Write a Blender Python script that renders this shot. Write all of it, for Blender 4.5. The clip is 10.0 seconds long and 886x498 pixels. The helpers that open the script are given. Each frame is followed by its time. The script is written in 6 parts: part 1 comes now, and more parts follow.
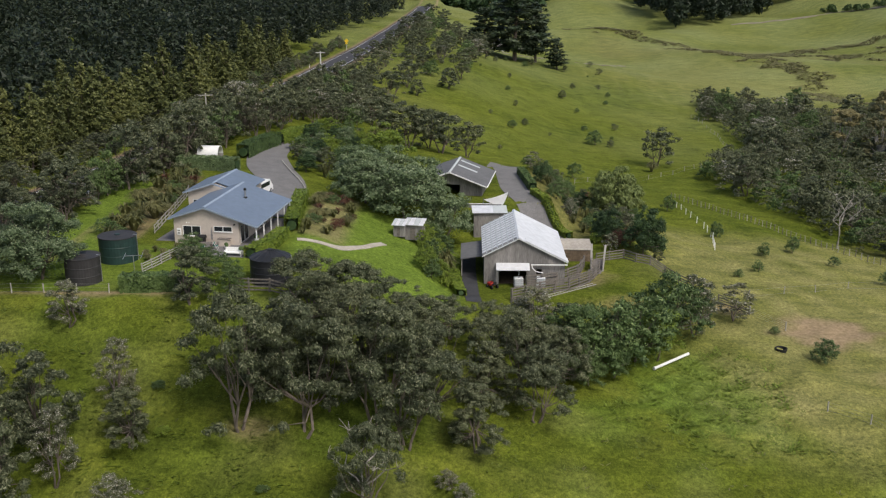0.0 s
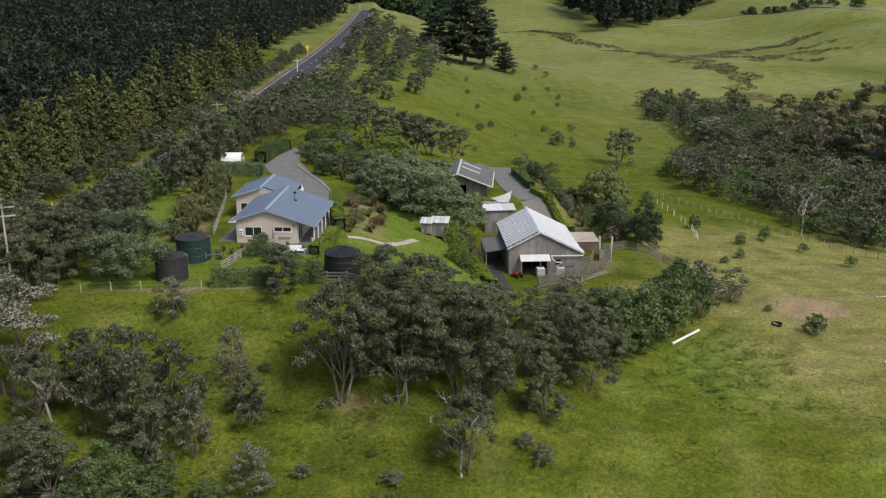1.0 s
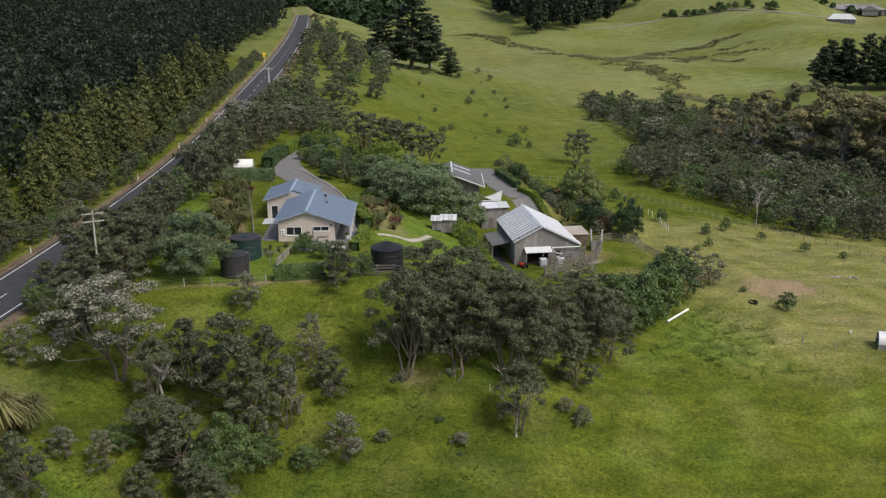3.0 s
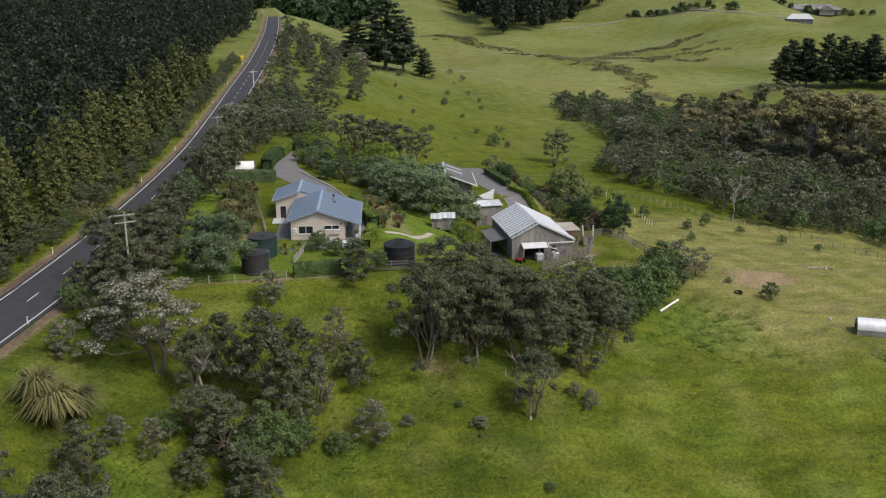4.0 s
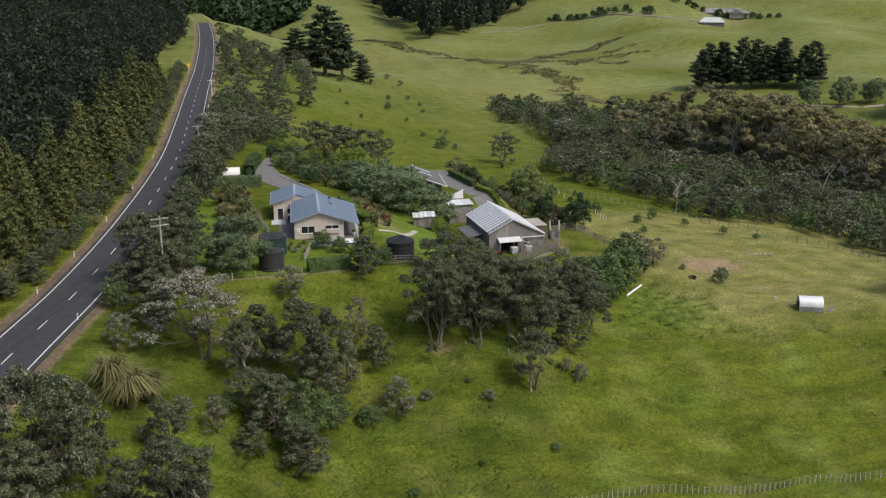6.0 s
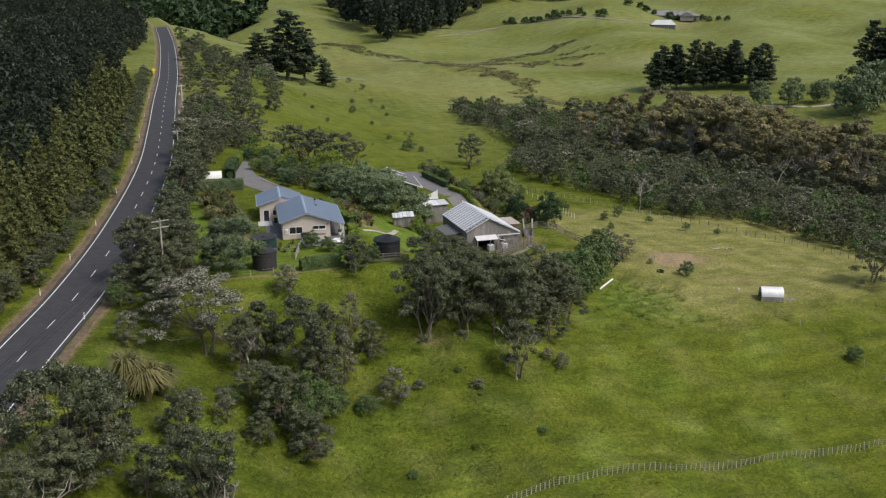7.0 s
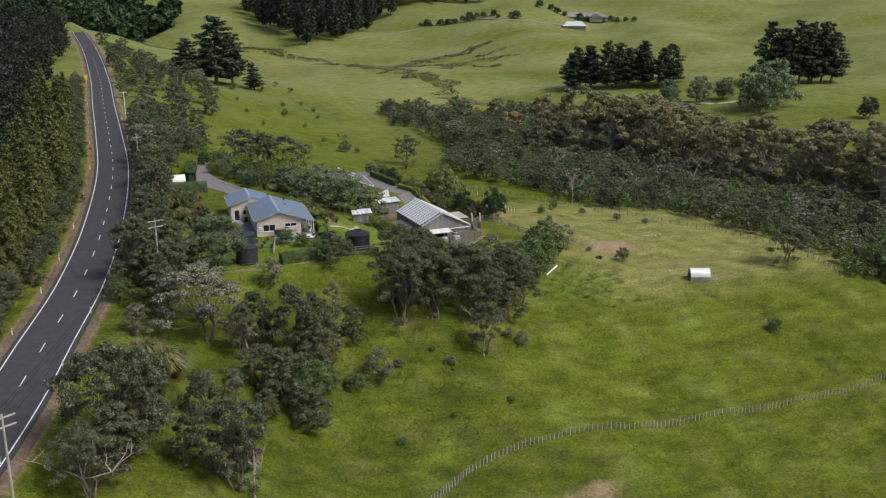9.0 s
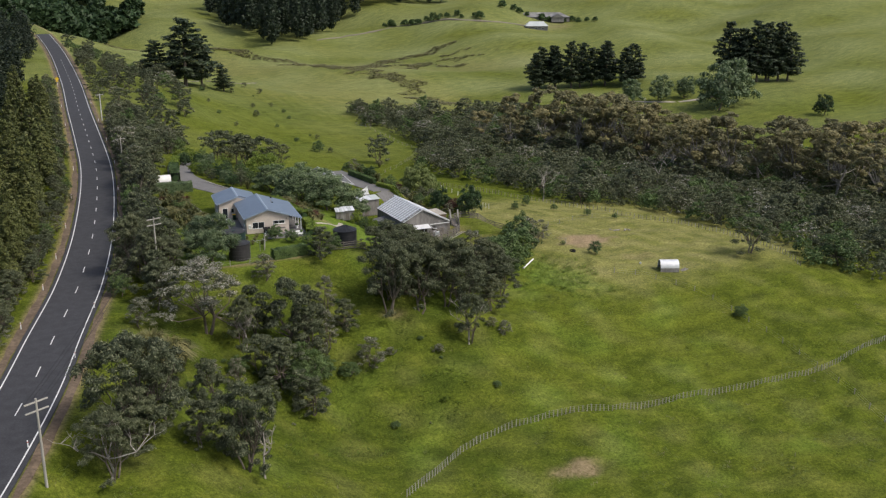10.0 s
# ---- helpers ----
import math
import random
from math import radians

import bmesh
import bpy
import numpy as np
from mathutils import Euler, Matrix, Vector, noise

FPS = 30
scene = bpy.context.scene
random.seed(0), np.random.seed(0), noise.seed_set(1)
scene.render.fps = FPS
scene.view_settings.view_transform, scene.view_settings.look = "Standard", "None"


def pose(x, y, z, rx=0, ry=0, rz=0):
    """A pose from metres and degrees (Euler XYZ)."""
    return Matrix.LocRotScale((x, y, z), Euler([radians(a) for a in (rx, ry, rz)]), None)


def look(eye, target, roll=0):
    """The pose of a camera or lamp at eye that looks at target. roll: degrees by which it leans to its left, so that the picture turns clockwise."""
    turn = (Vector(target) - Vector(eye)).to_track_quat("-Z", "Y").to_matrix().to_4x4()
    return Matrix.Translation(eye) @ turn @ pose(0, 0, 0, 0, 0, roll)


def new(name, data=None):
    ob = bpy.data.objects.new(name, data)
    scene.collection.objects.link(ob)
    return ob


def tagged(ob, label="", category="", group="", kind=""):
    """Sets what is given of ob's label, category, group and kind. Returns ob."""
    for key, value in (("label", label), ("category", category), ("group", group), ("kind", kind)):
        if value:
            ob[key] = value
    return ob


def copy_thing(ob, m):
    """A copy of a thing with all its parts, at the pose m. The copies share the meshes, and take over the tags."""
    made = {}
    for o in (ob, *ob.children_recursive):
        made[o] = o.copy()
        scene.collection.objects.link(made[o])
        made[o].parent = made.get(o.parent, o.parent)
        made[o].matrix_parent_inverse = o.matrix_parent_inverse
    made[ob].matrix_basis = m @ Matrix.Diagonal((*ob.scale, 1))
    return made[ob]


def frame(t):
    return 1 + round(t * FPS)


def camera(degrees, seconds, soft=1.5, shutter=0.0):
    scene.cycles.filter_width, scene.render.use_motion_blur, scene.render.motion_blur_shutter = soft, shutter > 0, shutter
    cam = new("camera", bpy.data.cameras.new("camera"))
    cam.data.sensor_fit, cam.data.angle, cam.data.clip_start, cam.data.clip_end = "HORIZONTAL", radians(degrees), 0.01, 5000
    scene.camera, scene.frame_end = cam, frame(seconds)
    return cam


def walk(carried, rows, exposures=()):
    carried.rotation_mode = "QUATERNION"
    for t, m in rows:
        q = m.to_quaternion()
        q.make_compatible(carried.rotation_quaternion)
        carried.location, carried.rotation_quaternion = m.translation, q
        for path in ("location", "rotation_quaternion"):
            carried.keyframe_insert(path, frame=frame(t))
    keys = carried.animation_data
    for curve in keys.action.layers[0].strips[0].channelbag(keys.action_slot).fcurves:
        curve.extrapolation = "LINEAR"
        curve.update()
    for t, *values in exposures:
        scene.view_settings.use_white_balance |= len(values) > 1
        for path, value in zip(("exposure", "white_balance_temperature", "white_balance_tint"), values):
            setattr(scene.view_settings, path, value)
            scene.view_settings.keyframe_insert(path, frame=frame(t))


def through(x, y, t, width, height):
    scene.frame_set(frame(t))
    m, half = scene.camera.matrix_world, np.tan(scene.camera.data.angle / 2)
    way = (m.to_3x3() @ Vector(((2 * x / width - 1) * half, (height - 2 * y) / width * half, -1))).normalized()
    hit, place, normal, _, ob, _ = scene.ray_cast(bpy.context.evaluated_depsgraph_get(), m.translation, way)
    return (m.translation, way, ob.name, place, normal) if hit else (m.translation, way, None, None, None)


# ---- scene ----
cam = camera(48.8, 10.0, soft=1.25)
METRES, EYE, TILT, LEAN, TURN = 100.0, 31.2, -16.5, 0.0, 0.0
ROWS = [
    (0.0, 0.0, 0.0, 0.0, 0.0, 0.0, 0.0),
    (0.5, -0.1025, -0.0827, -0.0038, -3.18, -0.06, 0.94),
    (1.0, -0.1496, -0.12, -0.0053, -4.62, -0.06, 1.34),
    (1.5, -0.191, -0.1535, -0.0062, -5.87, -0.1, 1.68),
    (2.0, -0.2277, -0.1836, -0.007, -7.02, -0.13, 2.01),
    (2.5, -0.267, -0.2155, -0.0076, -8.23, -0.16, 2.36),
    (4.0, -0.3798, -0.3002, -0.0086, -11.68, -0.39, 3.41),
    (4.5, -0.4177, -0.329, -0.0081, -12.85, -0.46, 3.74),
    (5.0, -0.4525, -0.3552, -0.0081, -13.94, -0.52, 4.05),
    (5.5, -0.489, -0.3828, -0.0085, -15.27, -0.6, 4.41),
    (7.0, -0.589, -0.462, -0.0102, -19.32, -0.8, 5.56),
    (7.5, -0.6236, -0.4885, -0.0106, -20.86, -0.94, 5.99),
    (8.0, -0.6553, -0.5129, -0.0105, -22.2, -1.09, 6.36),
    (8.5, -0.6901, -0.5388, -0.011, -23.43, -1.24, 6.71),
    (9.0, -0.7223, -0.563, -0.012, -24.55, -1.38, 7.05),
    (9.5, -0.7575, -0.5888, -0.0127, -25.77, -1.55, 7.36),
    (10.0, -0.7894, -0.6134, -0.0138, -26.84, -1.71, 7.66),
]
walk(cam, [(t, pose(0, 0, EYE, TILT, LEAN, TURN) @ pose(METRES * x, METRES * y, METRES * z, 90 + pitch, roll, yaw)) for t, x, y, z, yaw, pitch, roll in ROWS])

# ---- daylight under an overcast sky ----
world = bpy.data.worlds.new("overcast_sky")
scene.world = world
world.use_nodes = True
sky = world.node_tree.nodes.new("ShaderNodeTexSky")
sky.sky_type, sky.sun_disc = "NISHITA", False
sky.sun_elevation, sky.sun_rotation, sky.dust_density, sky.air_density = radians(52), radians(140), 4.0, 1.0
back = world.node_tree.nodes["Background"]
back.inputs["Strength"].default_value = 0.1
world.node_tree.links.new(sky.outputs[0], back.inputs["Color"])
sun = new("sun", bpy.data.lights.new("sun", "SUN"))
sun.data.energy, sun.data.angle, sun.data.color = 1.5, radians(16), (1.0, 0.96, 0.9)
sun.matrix_world = look((0, 0, 300), Vector((0, 0, 300)) - Vector((math.sin(radians(140)) * math.cos(radians(52)), math.cos(radians(140)) * math.cos(radians(52)), math.sin(radians(52)))))
scene.view_settings.exposure = 0.6

# ---- materials ----


def material(name, rough=0.8, metal=0.0, spec=0.3):
    m = bpy.data.materials.new(name)
    m.use_nodes = True
    b = m.node_tree.nodes["Principled BSDF"]
    b.inputs["Roughness"].default_value = rough
    b.inputs["Metallic"].default_value = metal
    b.inputs["Specular IOR Level"].default_value = spec
    return m, m.node_tree.nodes, m.node_tree.links, b


def noise_node(n, l, coord, scale, detail=4.0, rough=0.6, stretch=(1, 1, 1)):
    mp = n.new("ShaderNodeMapping")
    mp.inputs["Scale"].default_value = stretch
    l.new(coord, mp.inputs["Vector"])
    t = n.new("ShaderNodeTexNoise")
    t.inputs["Scale"].default_value, t.inputs["Detail"].default_value, t.inputs["Roughness"].default_value = scale, detail, rough
    l.new(mp.outputs[0], t.inputs["Vector"])
    return t.outputs["Fac"]


def ramp(n, l, fac, stops):
    r = n.new("ShaderNodeValToRGB")
    for _ in range(len(stops) - 2):
        r.color_ramp.elements.new(0.5)
    for e, (p, c) in zip(r.color_ramp.elements, stops):
        e.position, e.color = p, (*c, 1)
    l.new(fac, r.inputs["Fac"])
    return r.outputs["Color"]


def mix(n, l, fac, a, b, mode="MIX"):
    m = n.new("ShaderNodeMix")
    m.data_type, m.blend_type = "RGBA", mode
    for socket, v in ((m.inputs["Factor"], fac), (m.inputs["A"], a), (m.inputs["B"], b)):
        if isinstance(v, (int, float)):
            socket.default_value = v
        elif isinstance(v, tuple):
            socket.default_value = (*v, 1)
        else:
            l.new(v, socket)
    return m.outputs["Result"]


def bump(n, l, b, fac, strength, distance):
    k = n.new("ShaderNodeBump")
    k.inputs["Strength"].default_value, k.inputs["Distance"].default_value = strength, distance
    l.new(fac, k.inputs["Height"])
    l.new(k.outputs[0], b.inputs["Normal"])


def plain(name, colour, rough=0.7, metal=0.0, grain=8.0, vary=0.25, relief=0.01, stretch=(1, 1, 1), spec=0.3):
    """One material with grain and broad stains in the given base colour."""
    m, n, l, b = material(name, rough, metal, spec)
    pos = n.new("ShaderNodeTexCoord").outputs["Object"]
    fine, broad = noise_node(n, l, pos, grain, 5, 0.65, stretch), noise_node(n, l, pos, grain * 0.11, 3, 0.6, stretch)
    lo, hi = tuple(c * (1 - vary) for c in colour), tuple(min(1, c * (1 + vary)) for c in colour)
    c1 = ramp(n, l, fine, [(0.3, lo), (0.7, hi)])
    c2 = ramp(n, l, broad, [(0.35, (1 - vary, 1 - vary, 1 - vary)), (0.65, (1, 1, 1))])
    l.new(mix(n, l, 1.0, c1, c2, "MULTIPLY"), b.inputs["Base Color"])
    if relief:
        bump(n, l, b, fine, 0.5, relief)
    return m


def foliage(name, dark, light, tip=None, through=0.2):
    """Leaves: colour varies from tree to tree, from tuft to tuft and from leaf to leaf."""
    m, n, l, b = material(name, 0.55, 0, 0.25)
    geo, info = n.new("ShaderNodeNewGeometry"), n.new("ShaderNodeObjectInfo")
    pos = n.new("ShaderNodeTexCoord").outputs["Object"]
    tuft = noise_node(n, l, pos, 0.9, 3, 0.6)
    c = ramp(n, l, tuft, [(0.3, dark), (0.7, light)])
    leaf = ramp(n, l, geo.outputs["Random Per Island"], [(0.0, (0.78, 0.78, 0.78)), (1.0, (1.18, 1.18, 1.14))])
    tree = ramp(n, l, info.outputs["Random"], [(0.0, (0.78, 0.8, 0.8)), (0.5, (1, 1, 0.95)), (1.0, (1.2, 1.14, 1.05))])
    c = mix(n, l, 1.0, mix(n, l, 1.0, c, leaf, "MULTIPLY"), tree, "MULTIPLY")
    # Tip colour: blossom on flowering kinds, painted top light on all others.
    if tip:
        at = n.new("ShaderNodeAttribute")
        at.attribute_name = "bloom_toplight"
        c = mix(n, l, at.outputs["Fac"], c, tip)
    l.new(c, b.inputs["Base Color"])
    tr = n.new("ShaderNodeBsdfTranslucent")
    l.new(c, tr.inputs["Color"])
    add = n.new("ShaderNodeMixShader")
    add.inputs[0].default_value = through
    l.new(b.outputs[0], add.inputs[1])
    l.new(tr.outputs[0], add.inputs[2])
    l.new(add.outputs[0], n["Material Output"].inputs["Surface"])
    return m


def grass_material():
    m, n, l, b = material("pasture_grass", 0.9, 0, 0.04)
    pos = n.new("ShaderNodeTexCoord").outputs["Object"]
    fine = noise_node(n, l, pos, 2.2, 6, 0.7)
    mid = noise_node(n, l, pos, 0.22, 5, 0.62)
    drift = noise_node(n, l, pos, 0.30, 4, 0.6, (0.5, 1.6, 1))
    broad = noise_node(n, l, pos, 0.035, 4, 0.55)
    c = ramp(n, l, mid, [(0.25, (0.05, 0.07, 0.011)), (0.5, (0.094, 0.122, 0.017)), (0.75, (0.155, 0.172, 0.034))])
    dry = n.new("ShaderNodeAttribute")
    dry.attribute_name = "dry"
    lush = n.new("ShaderNodeAttribute")
    lush.attribute_name = "lush"
    bare = n.new("ShaderNodeAttribute")
    bare.attribute_name = "bare"
    c = mix(n, l, ramp(n, l, broad, [(0.4, (0, 0, 0)), (0.62, (0.55, 0.55, 0.55))]), c, (0.135, 0.155, 0.024))
    c = mix(n, l, lush.outputs["Fac"], c, (0.135, 0.2, 0.036))
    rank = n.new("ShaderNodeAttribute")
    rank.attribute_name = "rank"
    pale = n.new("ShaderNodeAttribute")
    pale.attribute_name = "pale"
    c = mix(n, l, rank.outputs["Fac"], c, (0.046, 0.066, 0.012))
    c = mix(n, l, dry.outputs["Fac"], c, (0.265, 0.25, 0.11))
    # Distance haze painted in as a paler, bluer grass colour.
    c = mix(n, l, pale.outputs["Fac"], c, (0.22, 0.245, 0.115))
    c = mix(n, l, 1.0, c, ramp(n, l, drift, [(0.3, (0.72, 0.75, 0.72)), (0.7, (1.2, 1.18, 1.1))]), "MULTIPLY")
    c = mix(n, l, 1.0, c, ramp(n, l, fine, [(0.3, (0.5, 0.53, 0.5)), (0.7, (1.4, 1.36, 1.25))]), "MULTIPLY")
    blade = noise_node(n, l, pos, 7.0, 3, 0.7, (1, 0.6, 1))
    c = mix(n, l, 1.0, c, ramp(n, l, blade, [(0.3, (0.62, 0.64, 0.62)), (0.7, (1.28, 1.26, 1.2))]), "MULTIPLY")
    earth = ramp(n, l, fine, [(0.3, (0.2, 0.14, 0.085)), (0.7, (0.36, 0.27, 0.17))])
    cut = n.new("ShaderNodeMath")
    cut.operation = "MULTIPLY_ADD"
    l.new(fine, cut.inputs[0])
    cut.inputs[1].default_value = 1.2
    cut.inputs[2].default_value = -0.6
    add = n.new("ShaderNodeMath")
    add.operation, add.use_clamp = "ADD", True
    l.new(cut.outputs[0], add.inputs[0])
    l.new(bare.outputs["Fac"], add.inputs[1])
    gate = n.new("ShaderNodeMath")
    gate.operation = "MULTIPLY"
    l.new(add.outputs[0], gate.inputs[0])
    l.new(bare.outputs["Fac"], gate.inputs[1])
    c = mix(n, l, gate.outputs[0], c, earth)
    l.new(c, b.inputs["Base Color"])
    bump(n, l, b, fine, 0.9, 0.22)
    return m


M_grass = grass_material()
M_road = plain("asphalt", (0.052, 0.052, 0.056), 0.85, 0, 6, 0.25, 0.01)
M_drive = plain("worn_grey_drive", (0.17, 0.165, 0.16), 0.9, 0, 5, 0.2, 0.01)
M_gravel = plain("pale_gravel", (0.42, 0.38, 0.32), 0.95, 0, 3, 0.25, 0.02)
M_track = plain("dull_gravel_track", (0.23, 0.205, 0.16), 0.95, 0, 2, 0.3, 0.02)
M_verge = plain("red_brown_verge", (0.17, 0.125, 0.085), 0.95, 0, 2, 0.4, 0.05)
M_white = plain("white_paint", (0.78, 0.78, 0.76), 0.5, 0, 10, 0.08, 0)
M_line = plain("road_line_paint", (0.7, 0.7, 0.68), 0.6, 0, 4, 0.15, 0)
M_cream = plain("cream_weatherboard", (0.55, 0.48, 0.41), 0.75, 0, 3, 0.08, 0.004)
M_blue = plain("blue_grey_roof_steel", (0.15, 0.19, 0.25), 0.45, 0.1, 1.6, 0.1, 0.004, spec=0.4)
M_roofcap = plain("pale_blue_flashing", (0.3, 0.36, 0.44), 0.4, 0.1, 2, 0.1, 0)
M_glass, _n, _l, _b = material("window_glass", 0.08, 0, 0.6)
_b.inputs["Base Color"].default_value = (0.02, 0.024, 0.028, 1)
M_timber = plain("weathered_grey_timber", (0.26, 0.245, 0.23), 0.9, 0, 3, 0.35, 0.01, (3, 3, 0.4))
M_rail = plain("grey_brown_rails", (0.19, 0.17, 0.15), 0.9, 0, 4, 0.35, 0.01)
M_zinc = plain("white_corrugated_iron", (0.72, 0.73, 0.74), 0.45, 0.2, 1.2, 0.12, 0.004)
M_rust = plain("dull_stained_iron", (0.28, 0.27, 0.26), 0.7, 0.2, 2.2, 0.4, 0.006)
M_grey_roof = plain("dark_grey_roof", (0.13, 0.13, 0.13), 0.7, 0, 1.5, 0.18, 0.005)
M_clear = plain("pale_skylight_sheet", (0.5, 0.53, 0.52), 0.4, 0, 2, 0.1, 0)
M_tank_black = plain("black_tank_plastic", (0.022, 0.023, 0.026), 0.5, 0, 2, 0.25, 0.003)
M_tank_green = plain("dark_green_tank_plastic", (0.02, 0.044, 0.04), 0.5, 0, 2, 0.2, 0.003)
M_tank_brown = plain("dark_brown_tank_plastic", (0.038, 0.036, 0.037), 0.6, 0, 2, 0.25, 0.003)
M_ibc = plain("milky_white_plastic", (0.66, 0.68, 0.7), 0.4, 0, 3, 0.08, 0)
M_bark = plain("grey_brown_bark", (0.17, 0.14, 0.115), 0.95, 0, 3, 0.4, 0.03, (1, 1, 0.3))
M_pale_bark = plain("bleached_grey_bark", (0.36, 0.33, 0.29), 0.9, 0, 3, 0.35, 0.02, (1, 1, 0.3))
M_pole = plain("silvered_pole_timber", (0.4, 0.38, 0.34), 0.9, 0, 2, 0.25, 0.01, (2, 2, 0.3))
M_concrete_pole = plain("pale_concrete", (0.62, 0.61, 0.58), 0.8, 0, 2, 0.1, 0.004)
M_metal = plain("galvanised_steel", (0.42, 0.43, 0.44), 0.4, 0.7, 4, 0.2, 0)
M_dark = plain("dark_rubber", (0.02, 0.02, 0.02), 0.8, 0, 4, 0.2, 0)
M_yellow = plain("yellow_paint", (0.75, 0.5, 0.03), 0.5, 0, 6, 0.08, 0)
M_red = plain("red_paint", (0.4, 0.03, 0.02), 0.5, 0, 6, 0.1, 0)
M_binG = plain("dark_green_plastic", (0.012, 0.04, 0.02), 0.5, 0, 6, 0.1, 0)
L_manuka = foliage("olive_grey_foliage", (0.05, 0.063, 0.034), (0.118, 0.136, 0.074), (0.225, 0.235, 0.14))
L_bloom = foliage("flowering_grey_foliage", (0.08, 0.09, 0.05), (0.15, 0.16, 0.092), (0.42, 0.4, 0.34))
L_bush = foliage("mixed_green_foliage", (0.05, 0.085, 0.03), (0.12, 0.18, 0.062), (0.2, 0.26, 0.1))
L_bright = foliage("bright_green_foliage", (0.11, 0.165, 0.022), (0.2, 0.26, 0.04))
L_sage = foliage("sage_green_foliage", (0.09, 0.13, 0.062), (0.165, 0.222, 0.11), (0.26, 0.31, 0.18))
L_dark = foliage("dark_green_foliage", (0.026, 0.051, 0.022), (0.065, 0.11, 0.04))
L_conifer = foliage("yellow_green_conifer", (0.055, 0.07, 0.024), (0.13, 0.145, 0.046), (0.17, 0.18, 0.06))
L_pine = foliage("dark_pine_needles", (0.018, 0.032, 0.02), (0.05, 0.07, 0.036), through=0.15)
# Darker copy of the pine needles, with the wood's shade put into the colour.
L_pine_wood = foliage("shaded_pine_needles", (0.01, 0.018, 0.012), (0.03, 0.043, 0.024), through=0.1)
L_euc = foliage("brown_green_gum_leaves", (0.16, 0.155, 0.078), (0.3, 0.275, 0.145), through=0.3)
L_willow = foliage("pale_willow_leaves", (0.13, 0.17, 0.055), (0.22, 0.26, 0.09))
L_flax = foliage("flax_blades", (0.05, 0.06, 0.02), (0.15, 0.15, 0.06))
L_red = foliage("red_brown_leaves", (0.06, 0.03, 0.02), (0.13, 0.06, 0.04))
L_grass = foliage("long_grass_blades", (0.09, 0.125, 0.02), (0.15, 0.185, 0.04), through=0.3)
L_lush = foliage("lush_green_blades", (0.12, 0.175, 0.026), (0.19, 0.26, 0.05), through=0.4)
L_rush = foliage("brown_rushes", (0.125, 0.12, 0.055), (0.21, 0.195, 0.095), through=0.2)
L_tussock = foliage("straw_tussock", (0.12, 0.125, 0.05), (0.25, 0.235, 0.11), through=0.3)
# ---- the lie of the land ----
COLS = (-400, -120, -64, -46, -30, -14, 4, 20, 40, 65, 110, 180, 300, 600)
SECTIONS = []


def section(y, *heights):
    """Ground heights across the land at the columns COLS, at one distance y."""
    SECTIONS.append((y, heights))


section(-60, 0, -2, -8, -17, -22, -23, -24, -24, -24, -24, -24, -24, -22, -10)
section(30, 2, -1.5, -3.8, -12, -18, -20, -21, -22, -22, -22, -22, -22, -20, -8)
section(50, 4, -0.5, -1.5, -10.5, -16.5, -17.7, -18.8, -20.5, -20.5, -19, -20, -22, -20, -8)
section(64, 4, 0, -0.2, -6.5, -11.5, -12.8, -15.5, -18, -18, -17, -19, -23, -20, -8)
section(77, 5, 0, 0, -3.6, -5.8, -7.4, -11.5, -14.5, -15, -14.5, -18, -24, -20, -8)
section(89, 5, 0, 0, -0.6, -1, -2.8, -9.2, -12.6, -13.3, -13, -18, -25, -20, -7)
section(104, 5, 0, 0, 0, 0, -1.5, -8.2, -11.5, -12.3, -13.2, -18, -26, -21, -7)
section(122, 5, 0, 0, 0.3, 0, -2, -7.6, -9.5, -12, -13.6, -19, -27, -22, -6)
section(142, 6, 0.3, 0.2, 0.6, 0.3, -2, -6, -8.5, -12, -14.5, -20, -28, -23, -5)
section(175, 7, 0.6, 0.4, 0.6, 0, -2.5, -5.5, -9, -13, -16, -21, -28, -22, -4)
section(225, 8, 1, 0.8, 0.6, -1.5, -6, -10.5, -14, -17, -18, -22, -28, -21, 0)
section(280, 9, 1.6, 1.2, 1, 0, -3, -7, -11.8, -17, -20, -22, -28, -19, 4)
section(360, 10, 3, 2, 2, 2, 1.5, -1, -6, -12, -16.5, -20, -24, -17, 10)
section(480, 14, 5, 4.5, 4, 3.5, 2.5, -1, -5, -9, -14, -19, -20, -13, 16)
section(700, 26, 10, 6, 5, 4, 2, 0, -3, -8, -10, -10, -4, 6, 24)
section(1000, 50, 36, 30, 28, 26, 24, 22, 20, 16, 14, 12, 14, 20, 30)
section(1700, 130, 120, 110, 108, 106, 104, 100, 98, 92, 84, 76, 70, 66, 70)
section(3200, 260, 250, 240, 236, 232, 230, 226, 220, 214, 205, 190, 180, 170, 160)


def _hermite(xs, slopes, vals, x):
    k = np.clip(np.searchsorted(xs, x) - 1, 0, len(xs) - 2)
    w = xs[k + 1] - xs[k]
    t = np.clip((x - xs[k]) / w, 0, 1)
    return k, w, t


def _slopes(xs, v):
    d = np.diff(v, axis=0) / np.diff(xs).reshape(-1, *([1] * (v.ndim - 1)))
    s = np.zeros_like(v)
    s[0], s[-1] = d[0], d[-1]
    same = d[:-1] * d[1:] > 0
    s[1:-1] = np.where(same, 2 * d[:-1] * d[1:] / (d[:-1] + d[1:] + 1e-12), 0)
    return s


